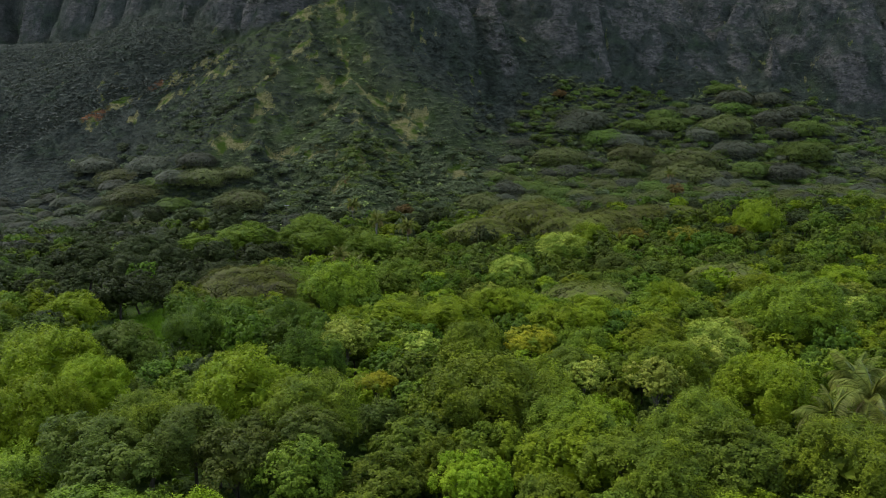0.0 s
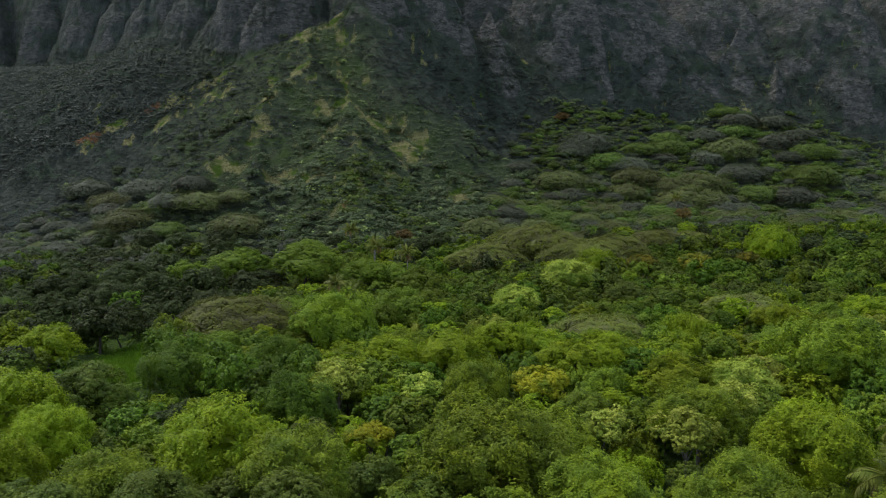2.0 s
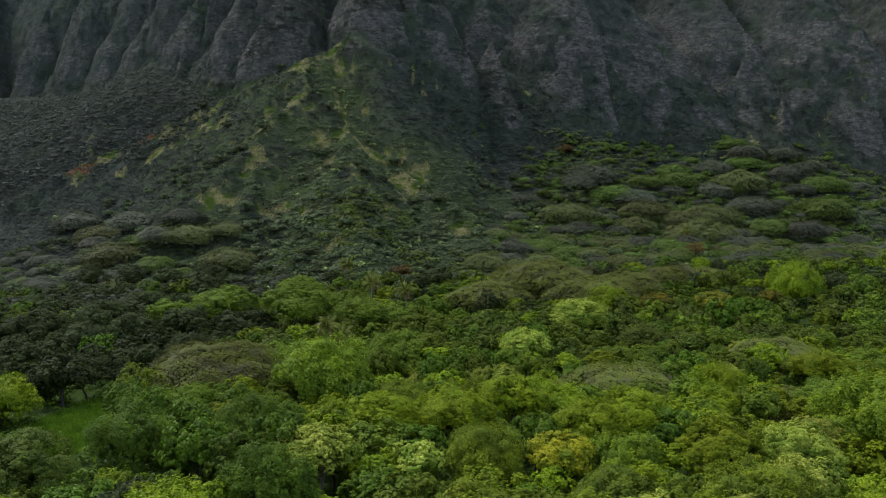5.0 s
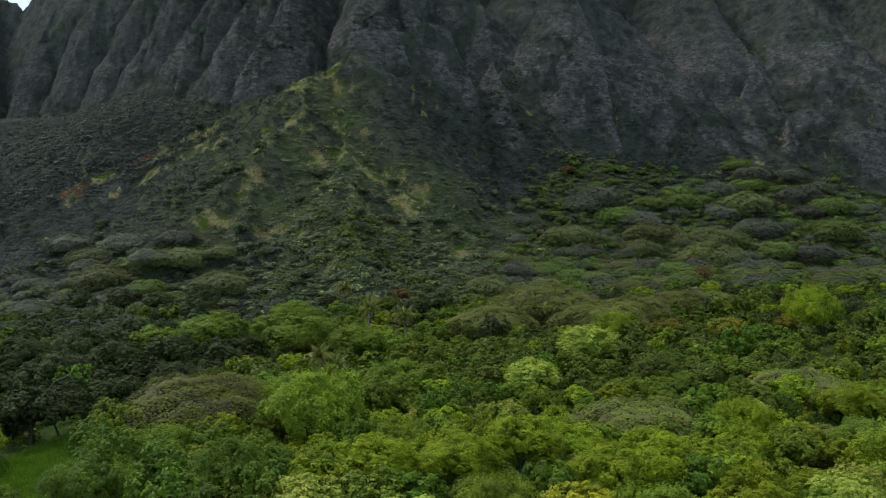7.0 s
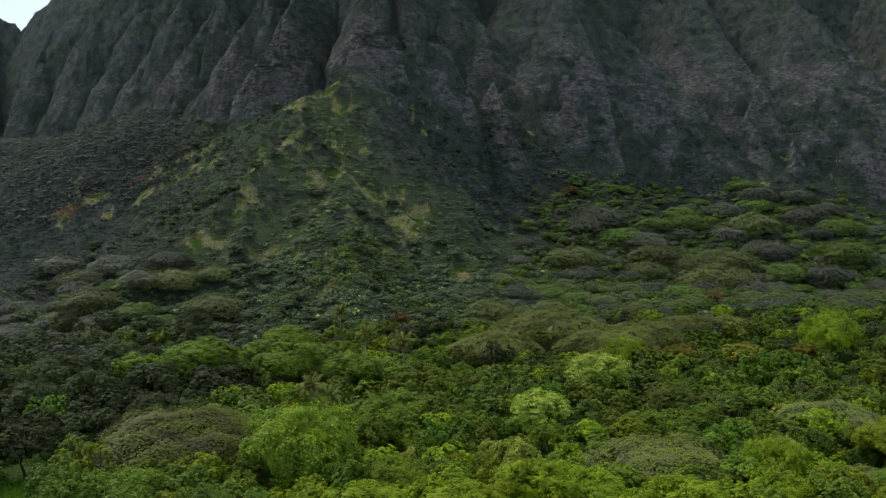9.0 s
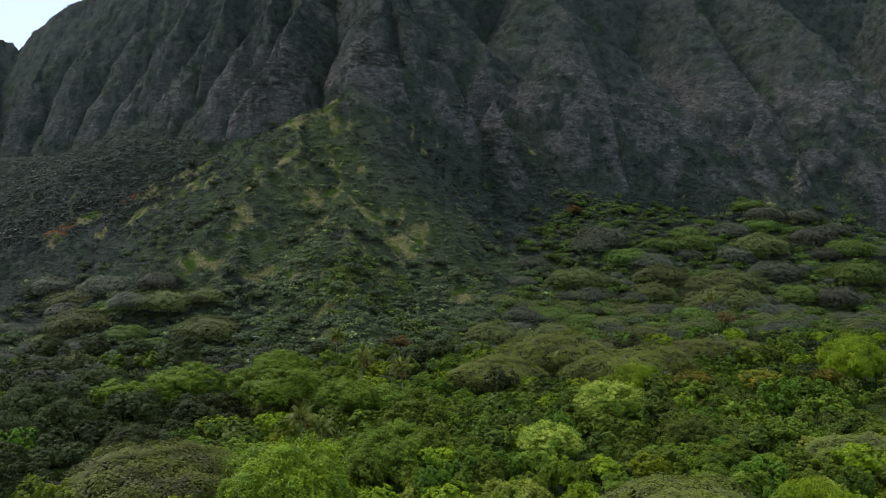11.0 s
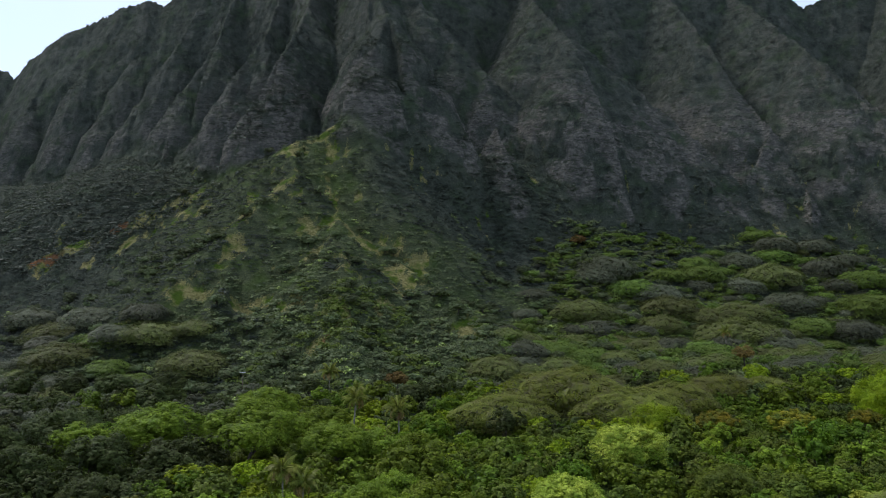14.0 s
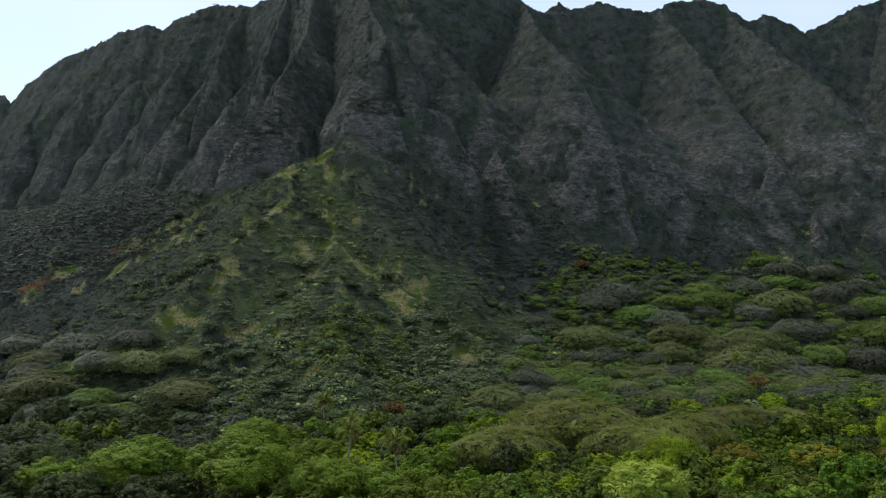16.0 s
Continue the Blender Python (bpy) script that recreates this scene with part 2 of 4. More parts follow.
SPURS = [
    (2.8, 1.2, [(-78, 990, 492), (-65, 890, 397), (-38, 820, 330), (-52, 790, 285), (-60, 768, 244), (-62, 750, 217)]),
    (1.2, 3.0, [(-38, 820, 330), (-17, 815, 294), (6, 805, 246), (23, 790, 208)]),
    (1.6, 1.6, [(-38, 820, 330), (-33, 795, 272), (-24, 770, 222)]),
    (1.5, 3.0, [(-37, 980, 470), (-9, 930, 390), (27, 905, 339), (56, 890, 304), (86, 873, 265), (92, 862, 237), (97, 850, 211)]),
    (1.6, 3.0, [(86, 873, 265), (105, 885, 258), (124, 872, 231), (130, 850, 206)]),
    (1.5, 3.2, [(123, 1055, 473), (125, 950, 394), (149, 893, 338), (193, 895, 304), (226, 890, 275), (264, 872, 233), (288, 858, 203), (299, 848, 176)]),
    (1.5, 3.2, [(309, 1080, 477), (329, 1000, 382), (340, 968, 341), (353, 940, 291), (363, 905, 249), (378, 880, 210), (378, 850, 172), (363, 812, 139)]),
]
SPURS_EAST = [
    (2.8, 1.4, [(366, 900, 243), (336, 870, 201), (309, 845, 168)]),
    (1.6, 3.0, [(264, 872, 233), (226, 855, 228), (197, 850, 218), (165, 835, 197)]),
    (1.6, 3.0, [(226, 890, 275), (191, 870, 246), (136, 850, 212)]),
    (1.5, 3.0, [(399, 1080, 471), (425, 1000, 390), (432, 950, 348), (442, 922, 319), (458, 907, 291), (469, 880, 261), (476, 850, 215)]),
    (2.8, 1.3, [(442, 922, 319), (426, 915, 272), (401, 885, 210)]),
    (1.5, 3.0, [(613, 1085, 495), (589, 960, 360), (572, 890, 273), (563, 840, 196)]),
]
SPURS_WEST = [
    (3.0, 1.4, [(-135, 1015, 489), (-125, 900, 367), (-137, 815, 289), (-149, 795, 254), (-150, 765, 198)]),
    (3.2, 1.5, [(-169, 1035, 480), (-182, 950, 354), (-204, 925, 309), (-222, 928, 273), (-226, 915, 223)]),
    (3.2, 1.5, [(-235, 1065, 469), (-247, 990, 361), (-272, 965, 302), (-280, 950, 266), (-273, 895, 198)]),
    (3.2, 1.6, [(-280, 1083, 477), (-309, 1040, 378), (-337, 1025, 313), (-345, 1020, 270), (-328, 970, 216)]),
    (3.2, 1.6, [(-324, 1103, 467), (-365, 1080, 385), (-387, 1060, 323), (-390, 1050, 275), (-372, 1000, 228)]),
    (3.0, 1.6, [(-380, 1120, 464), (-434, 1100, 376), (-461, 1085, 289), (-466, 1070, 228)]),
    (3.0, 1.7, [(-505, 1158, 433), (-522, 1120, 332), (-536, 1100, 262)]),
    (2.5, 2.0, [(-626, 1200, 399), (-604, 1120, 296), (-597, 1080, 236)]),
]
RIDGES += SPURS + SPURS_EAST + SPURS_WEST
RIDGES.append((1.7, 2.6, [(66, 815, 219), (73, 803, 201), (94, 795, 166)]))                        # pinnacle
RIDGES.append((1.9, 2.4, [(-56, 752, 208), (-38, 744, 188), (-22, 738, 166), (-10, 732, 150)]))     # crags below the pyramid
HILL = [
    (1.5, 1.5, [(-62, 750, 217), (-25, 755, 196), (3, 765, 192), (31, 795, 205)]),      # shelf under the pyramid
    (1.05, 1.05, [(-62, 750, 217), (-90, 738, 193), (-110, 727, 183), (-97, 682, 151)]),
    (0.80, 0.80, [(-97, 682, 151), (-66, 662, 122), (-56, 612, 94), (-49, 560, 60), (-42, 500, 25)]),
    (0.92, 0.92, [(-110, 727, 183), (-131, 700, 154), (-132, 672, 124), (-132, 630, 92), (-122, 570, 53)]),
    (1.05, 1.05, [(-110, 727, 183), (-145, 740, 171), (-179, 750, 156), (-219, 760, 141), (-264, 760, 121), (-317, 750, 91), (-361, 720, 60)]),
    (0.72, 0.72, [(-66, 662, 122), (-35, 640, 93), (3, 600, 64), (32, 560, 40)]),
]
RIDGES += HILL

BASE_Y = [-5000, 400, 430, 500, 560, 620, 690, 750, 800, 860, 950, 1100, 1300, 6000]
BASE_Z = [-4, -4, -3, 5, 15, 26, 54, 86, 116, 150, 195, 225, 200, 0]


def land(x, y):
    """The height of the ground, and how steep and rocky it is."""
    x, y = np.asarray(x, float), np.asarray(y, float)
    wx = x + 7 * (fbm(x / 38, y / 38, 3) - 0.5) + 3.5 * (fbm(x / 9, y / 9, 5, 3) - 0.5)
    wy = y + 7 * (fbm(x / 38, y / 38, 4) - 0.5) + 3.5 * (fbm(x / 9, y / 9, 6, 3) - 0.5)
    shift = 28 * smooth(-120, -230, x) + 90 * smooth(-300, -460, x) + 45 * smooth(360, 470, x)
    shift = shift - 34 * smooth(-70, 0, x) * (1 - smooth(90, 290, x))
    base = np.interp(y - shift, BASE_Y, BASE_Z)
    base = base + 40 * smooth(-130, -200, x) * smooth(740, 860, y) * (1 - smooth(950, 1100, y))
    base = base + 40 * smooth(-60, -10, x) * (1 - smooth(70, 170, x)) * smooth(740, 805, y) * (1 - smooth(900, 1000, y))
    base = base + 11 * smooth(50, 190, x) * smooth(300, 400, y) * (1 - smooth(480, 620, y))
    base = base + 9 * (fbm(x / 60, y / 60, 9) - 0.5) * smooth(440, 560, y) + 1.5 * (fbm(x / 30, y / 30, 8) - 0.5)
    top, hill_top, cliff_top = np.full(x.shape, -1e3), np.full(x.shape, -1e3), None
    for k_west, k_east, line in RIDGES:
        if line is HILL[0][2]:
            cliff_top = top
        for (ax, ay, az), (bx, by, bz) in zip(line[:-1], line[1:]):
            dx, dy = bx - ax, by - ay
            along = ((wx - ax) * dx + (wy - ay) * dy) / (dx * dx + dy * dy)
            s = np.clip(along, 0, 1)
            d = np.hypot(wx - ax - s * dx, wy - ay - s * dy)
            if cliff_top is None and (bx, by, bz) == line[-1]:
                d = d + 1.6 * np.clip(along - 1, 0, None) * math.hypot(dx, dy)   # spurs end in a steep nose
            k = np.where(dx * (wy - ay) - dy * (wx - ax) > 0, k_east, k_west)
            if cliff_top is None:
                k = k + 1.5 * np.clip(1 - (75 if ax > 90 else 42) / np.maximum(d, 1), 0, None)   # faces break off at the foot
                top = np.maximum(top, az + s * (bz - az) - k * d + 1.2)
            else:
                hill_top = np.maximum(hill_top, az + s * (bz - az) - k * d + 1.2)
    top, blend = np.maximum(cliff_top, hill_top), 7.0
    h = blend * np.logaddexp(np.clip(base / blend, -50, 400), np.clip(top / blend, -300, 400))
    h = np.where(top < base - 80, base, h)
    proud = smooth(-6, 20, cliff_top - np.maximum(base, hill_top))
    # flutes down the western wall, small crags, and ledges of the lava layers
    gully = np.abs(fbm(wx / 15 + 0.15 * np.sin(wy / 21), wy / 90, 12, 3) - 0.5) * 2
    crag = np.abs(fbm(x / 9, y / 9 + h / 14, 21, 4) - 0.5) * 2
    steep_zone = proud * smooth(120, 200, h)
    west = smooth(-60, -160, x)
    h = h + steep_zone * ((1.5 + 4.0 * west) * (gully - 0.35) + 3.0 * (0.30 - crag))
    layer_z = h + 9 * fbm(x / 60, y / 60, 25, 3)
    h = h + steep_zone * (1.0 - 0.5 * west) * (0.9 * np.sin(layer_z / 2.3) + 1.2 * np.sin(layer_z / 5.7 + 1.0) + 0.5 * np.sin(layer_z / 1.3))
    h = h + 2.2 * (fbm(x / 11, y / 11, 22, 3) - 0.5) * smooth(470, 560, y)
    return h, proud
import functools


def mesh_np(name, verts, tris, mats, index=None, shade_smooth=False):
    me = bpy.data.meshes.new(name)
    verts, tris = np.asarray(verts, np.float32), np.asarray(tris, np.int32)
    me.vertices.add(len(verts))
    me.vertices.foreach_set("co", verts.ravel())
    k = tris.shape[1]
    me.loops.add(tris.size)
    me.loops.foreach_set("vertex_index", tris.ravel())
    me.polygons.add(len(tris))
    me.polygons.foreach_set("loop_start", np.arange(0, tris.size, k, dtype=np.int32))
    for mt in mats:
        me.materials.append(mt)
    if index is not None:
        me.polygons.foreach_set("material_index", np.asarray(index, np.int32))
    if shade_smooth:
        me.polygons.foreach_set("use_smooth", np.ones(len(tris), dtype=bool))
    me.update(calc_edges=True)
    return me


# rows are close on the cliffs, wide on the plain and behind the crest
row_y = np.concatenate([np.array([-4500, -2000, -900, -400]), np.arange(-200, 430, 12.0), np.arange(430, 700, 2.8), np.arange(700, 1120, 1.35),
                        np.arange(1120.5, 1215, 2.2), np.arange(1217, 1260, 6.0), np.array([1300, 1400, 1600, 2000, 2800, 4500])])
col_s = np.linspace(-1, 1, 860)
half = np.interp(row_y, [-5000, -200, 0, 1260, 1600, 5000], [5000, 260, 260, 760, 1600, 5000])
GX, GY = col_s[None, :] * half[:, None], np.repeat(row_y[:, None], len(col_s), 1)
GZ, PROUD = land(GX, GY)


def mounds(x, y, cell, seed):
    """Rounded heads of a closed scrub canopy, 0 to 1."""
    best = np.zeros(np.shape(x))
    xi, yi = np.floor(x / cell), np.floor(y / cell)
    for a in (-1, 0, 1):
        for b in (-1, 0, 1):
            i, j = xi + a, yi + b
            px, py = (i + 0.15 + 0.7 * vnoise(i + 0.01, j + 0.01, seed)) * cell, (j + 0.15 + 0.7 * vnoise(i + 0.01, j + 0.01, seed + 5)) * cell
            rr = cell * (0.55 + 0.4 * vnoise(i + 0.01, j + 0.01, seed + 9))
            best = np.maximum(best, rr / cell * np.sqrt(np.clip(1 - ((x - px) ** 2 + (y - py) ** 2) / rr ** 2, 0, 1)))
    return best


nr, nc = GX.shape
ii = np.arange(nr * nc).reshape(nr, nc)
quads = np.stack([ii[:-1, :-1], ii[:-1, 1:], ii[1:, 1:], ii[1:, :-1]], -1).reshape(-1, 4)
BARE_Z = GZ.copy()
ground = new("ground", mesh_np("ground", np.stack([GX, GY, GZ], -1).reshape(-1, 3), quads, [TERRAIN], shade_smooth=True))
tagged(ground, "valley floor and fluted basalt cliffs under dark scrub", "ground", kind="structure")
gu = np.gradient(GZ, axis=1) / np.maximum(np.gradient(GX, axis=1), 1e-3)
gv = np.gradient(GZ, axis=0) / np.maximum(np.gradient(GY, axis=0), 1e-3)
STEEP = np.hypot(gu, gv)


# dry grass on the hill's crest and ribs: middle x, y, half widths
GRASS = [(-112, 723, 8, 7), (-94, 724, 10, 6), (-78, 720, 6, 6), (-84, 745, 8, 12), (-105, 678, 8, 8), (-109, 670, 6, 6), (-96, 665, 6, 6), (-73, 684, 5, 13),
         (-65, 661, 5, 14), (-129, 670, 5, 8), (-125, 643, 8, 8), (-139, 649, 6, 6), (-127, 623, 8, 6), (-177, 723, 6, 9), (-200, 727, 8, 8), (-133, 615, 4, 5),
         (-87, 629, 5, 6), (-79, 639, 8, 6), (-67, 647, 8, 7), (-53, 596, 11, 6), (-39, 631, 14, 8), (-22, 641, 7, 6), (-11, 632, 6, 6), (-76, 618, 6, 6)]
GRASS_LOW = [(-22, 612, 11, 8), (-3, 623, 5, 12), (-18, 591, 6, 12), (-54, 550, 6, 6), (-78, 561, 4, 5), (-48, 530, 6, 11), (-56, 521, 6, 6), (-106, 574, 10, 6),
             (-87, 561, 7, 5), (-147, 588, 12, 6), (-24, 569, 7, 6), (22, 559, 11, 5), (29, 550, 5, 5), (-51, 681, 4, 6), (-295, 749, 20, 7), (-232, 749, 20, 6),
             (-320, 745, 13, 10), (-273, 723, 6, 5), (-238, 730, 13, 5), (-194, 743, 12, 5), (97, 798, 5, 5)]
GRASS += GRASS_LOW
RED_SOIL = [(-308, 745, 9, 6), (-322, 745, 7, 7), (-258, 753, 8, 7), (-54, 519, 4, 5)]


def patches(rows, x, y):
    m = np.zeros(np.shape(x))
    for px, py, rx, ry in rows:
        m = np.maximum(m, np.exp(-0.5 * (((x - px) / rx) ** 2 + ((y - py) / ry) ** 2)))
    return m


def grass_cover(x, y):
    n1 = 0.5 * fbm(x / 11, y / 11, 31, 4) + 0.5 * fbm(x / 4, y / 4, 33, 3)
    return smooth(0.80, 0.96, n1 * 1.25 + 0.42 * patches(GRASS, x, y))


def meadow_cover(x, y):
    m = np.maximum(smooth(1.15, 0.8, np.hypot((x + 85 - 0.12 * (y - 225)) / 12, (y - 225) / 46)), smooth(12, 7, np.hypot(x - 21, (y - 388) / 1.4)))
    m = np.maximum(m, smooth(22, 14, np.hypot((x - 270) / 1.5, y - 608)))
    m = np.maximum(m, 0.4 * smooth(9, 4, np.hypot((x - 252) / 2.2, (y - 772) / 1.3)))
    return m * smooth(0.25, 0.5, fbm(x / 8, y / 8, 77, 3) + 0.12)



rock_n = fbm(GX / 26, GY / 26 + GZ / 26, 41, 5)
wide = sum(np.roll(GZ, q, 1) for q in (-12, -8, -4, 4, 8, 12)) / 6
proud_rib = smooth(-1.5, 6.0, GZ - wide)
rock = smooth(0.95, 1.5, STEEP) * smooth(0.2, 0.7, PROUD) * smooth(0.44, 0.56, rock_n + 0.30 * (proud_rib - 0.5) - 0.16 * smooth(270, 350, GZ) + 0.10 * smooth(260, 190, GZ))
rock = np.clip(0.85 * rock * (1 - 0.7 * smooth(240, 320, GZ)) * (1 - 0.6 * smooth(-150, -260, GX) * (1 - 0.6 * proud_rib)), 0, 1)
plain = np.where(GY < 430, np.maximum(0.35, meadow_cover(GX, GY)), meadow_cover(GX, GY))
# alpha adds the cliff cover far west, where its tone imitates cloud shade
cover = np.stack([grass_cover(GX, GY) * (1 - rock) * smooth(235, 190, GZ), rock, plain, np.maximum(PROUD, np.maximum(smooth(-170, -280, GX) * 0.85, 0.85 * smooth(-62, -25, GX) * smooth(640, 700, GY)))], -1)
canopy = (1 - rock) * (1 - cover[..., 0]) * smooth(430, 470, GY) * (1 - meadow_cover(GX, GY)) * smooth(1130, 1090, GY)
GZ = GZ + canopy * (3.3 * mounds(GX + 2 * fbm(GX / 5, GY / 5, 61), GY, 8.0, 63) + 1.7 * mounds(GX, GY + 0.5 * GZ, 4.6, 67) - 2.1)
ground.data.vertices.foreach_set("co", np.stack([GX, GY, GZ], -1).astype(np.float32).ravel())
ground.data.update()
layer = ground.data.color_attributes.new("cover", "FLOAT_COLOR", "POINT")
layer.data.foreach_set("color", cover.astype(np.float32).ravel())
soil = ground.data.attributes.new("soil", "FLOAT", "POINT")
soil.data.foreach_set("value", smooth(0.62, 0.85, patches(RED_SOIL, GX, GY) + 0.5 * (fbm(GX / 5, GY / 5, 37, 3) - 0.5)).astype(np.float32).ravel())


def ground_z(x, y, grid=None):
    """The height of the bare ground, read off the grid of the land."""
    grid = BARE_Z if grid is None else grid
    x, y = np.atleast_1d(np.asarray(x, float)), np.atleast_1d(np.asarray(y, float))
    i = np.clip(np.searchsorted(row_y, y) - 1, 0, len(row_y) - 2)
    v = (y - row_y[i]) / (row_y[i + 1] - row_y[i])
    z = 0.0
    for q, w in ((i, 1 - v), (i + 1, v)):
        u = np.clip((x / half[q] + 1) / 2 * (nc - 1), 0, nc - 1.001)
        j = u.astype(int)
        z = z + w * (grid[q, j] * (1 - u + j) + grid[q, j + 1] * (u - j))
    return z


@functools.lru_cache(maxsize=None)
def spot(x, y):
    return float(ground_z(x, y)[0])


def steep_at(x, y):
    return math.hypot(spot(x + 6, y) - spot(x - 6, y), spot(x, y + 6) - spot(x, y - 6)) / 12


# ---- plants ----
class Soup:
    """Gathers triangles for one mesh."""

    def __init__(self):
        self.v, self.t, self.m, self.n = [], [], [], 0

    def add(self, v, t, mat=0):
        self.v.append(v)
        self.t.append(t + self.n)
        self.m.append(np.full(len(t), mat))
        self.n += len(v)

    def leaves(self, c, out, size, rng, slim=0.36, mat=0, wild=0.6):
        """One pointed tuft at each place c, facing roughly along out."""
        k = len(c)
        nrm = out + wild * rng.normal(size=(k, 3))
        nrm /= np.linalg.norm(nrm, axis=1, keepdims=True)
        tan = np.cross(nrm, rng.normal(size=(k, 3)))
        tan /= np.linalg.norm(tan, axis=1, keepdims=True) + 1e-9
        bit = np.cross(nrm, tan)
        s = (size * rng.uniform(0.65, 1.35, k))[:, None]
        v = np.stack([c + tan * s, c - tan * s * 0.6 + bit * s * slim * 1.6, c - tan * s * 0.6 - bit * s * slim * 1.6], 1).reshape(-1, 3)
        self.add(v, np.arange(3 * k).reshape(k, 3), mat)

    def tube(self, pts, radii, sides=5, mat=0):
        pts = np.asarray(pts, float)
        d = np.gradient(pts, axis=0)
        d /= np.linalg.norm(d, axis=1, keepdims=True) + 1e-9
        ref = np.array([0.3, 1.0, 0.1]) if abs(d[0][2]) > 0.8 else np.array([0, 0, 1.0])
        a = np.cross(d, ref)
        a /= np.linalg.norm(a, axis=1, keepdims=True) + 1e-9
        b = np.cross(d, a)
        ang = np.arange(sides) * 2 * math.pi / sides
        rings = pts[:, None] + np.asarray(radii)[:, None, None] * (np.cos(ang)[None, :, None] * a[:, None] + np.sin(ang)[None, :, None] * b[:, None])
        t = []
        for i in range(len(pts) - 1):
            for j in range(sides):
                p, q = i * sides + j, i * sides + (j + 1) % sides
                t += [[p, q, q + sides], [p, q + sides, p + sides]]
        self.add(rings.reshape(-1, 3), np.array(t), mat)

    def mesh(self, name, mats, shade_smooth=False):
        return mesh_np(name, np.concatenate(self.v), np.concatenate(self.t), mats, np.concatenate(self.m), shade_smooth)


def part(name, me, parent, label=""):
    ob = new(name, me)
    ob.parent = parent
    if label:
        ob["label"] = label
    return ob


def dome_points(k, rng, low=-0.25):
    z = low + (1 - low) * ((np.arange(k) + 0.5) / k) ** 0.9
    a = np.arange(k) * 2.39996 + rng.uniform(0, 6.28) + 0.4 * rng.normal(size=k)
    r = np.sqrt(np.clip(1 - z * z, 0, 1))
    return np.stack([r * np.cos(a), r * np.sin(a), z], 1)


def trunk_mesh(name, h, reach, rng, bark, limbs=6, lean=0.4):
    s = Soup()
    top = np.array([lean * rng.normal(), lean * rng.normal(), h])
    bend = top * 0.5 + np.array([0.3 * rng.normal(), 0.3 * rng.normal(), 0])
    s.tube([np.zeros(3) - [0, 0, 0.6], bend * 0.5, bend, top], np.array([0.36, 0.28, 0.24, 0.18]) * h / 7)
    for i in range(limbs):
        a = i * 2.4 + rng.uniform(0, 1)
        e = np.array([math.cos(a) * reach, math.sin(a) * reach, h + reach * rng.uniform(0.2, 0.8)])
        st = bend + (top - bend) * rng.uniform(0.2, 1)
        mid = (st + e) / 2 + [0, 0, 0.12 * reach]
        s.tube([st, mid, e], np.array([0.13, 0.09, 0.03]) * h / 7, 4)
    return s.mesh(name, [bark])


def inner_leaves(s, rng, tall, k=190, size=0.15, lo=0.22, hi=0.52):
    """Leaves deep inside the crown, which close it against the light."""
    o = rng.normal(size=(k, 3))
    o /= np.linalg.norm(o, axis=1, keepdims=True)
    s.leaves(o * rng.uniform(lo, hi, (k, 1)) * [1, 1, tall], o, size, rng, 0.5, 0, 0.4)


def bough_leaves(s, c, p, lr, subs, each, rng, size, slim, wild, tuft, spread, rise):
    """The leafy tufts on the outside of one bough, whose middle is c and which points along p."""
    d = rng.normal(size=(subs, 3)) + 0.9 * p + [0, 0, 0.5]
    d /= np.linalg.norm(d, axis=1, keepdims=True)
    mid = c + lr * d * rng.uniform(0.62, 1.05, (subs, 1)) * [1, 1, spread]
    sr = lr * tuft * rng.uniform(0.7, 1.35, subs)
    o = rng.normal(size=(subs, each, 3)) + 0.5 * d[:, None] + [0, 0, 0.6]
    o /= np.linalg.norm(o, axis=2, keepdims=True)
    q = mid[:, None] + o * sr[:, None, None] * rng.uniform(0.5, 1.1, (subs, each, 1)) * [1, 1, rise]
    out = o * 0.8 + 0.5 * d[:, None] + 0.3 * p + [0, 0, 0.35]
    s.leaves(q.reshape(-1, 3), out.reshape(-1, 3), size, rng, slim, 0, wild)


def round_crown(name, mat, rng, leaves, lobes=12, subs=7, tall=0.78, size=0.05, slim=0.40, low=-0.35, wild=0.34, hang=0.0, tuft=0.25, rise=0.85):
    """A billowing crown, one unit in radius, its middle at the origin: boughs, each of many leafy tufts."""
    s = Soup()
    inner_leaves(s, rng, tall)
    each = max(6, leaves // (lobes * subs))
    for p in dome_points(lobes, rng, low):
        lr = rng.uniform(0.24, 0.40)
        c = p * np.array([1, 1, tall]) * rng.uniform(0.50, 0.76)
        bough_leaves(s, c, p, lr, subs, each, rng, size, slim, wild, tuft, 1.0 + hang, rise + hang)
    return s.mesh(name, [mat])


def plume_crown(name, mat, rng, leaves, lobes=14, subs=8, tall=0.95, size=0.04):
    """A soft crown of feathery upright sprays on rounded boughs, one unit in radius."""
    s = Soup()
    inner_leaves(s, rng, tall)
    each = max(6, leaves // (lobes * subs))
    for p in dome_points(lobes, rng, -0.45):
        lr = rng.uniform(0.22, 0.40)
        c = p * np.array([1, 1, tall]) * rng.uniform(0.48, 0.74)
        bough_leaves(s, c, p, lr, subs, each, rng, size, 0.22, 0.5, 0.21, 1.1, 1.9)
    return s.mesh(name, [mat])


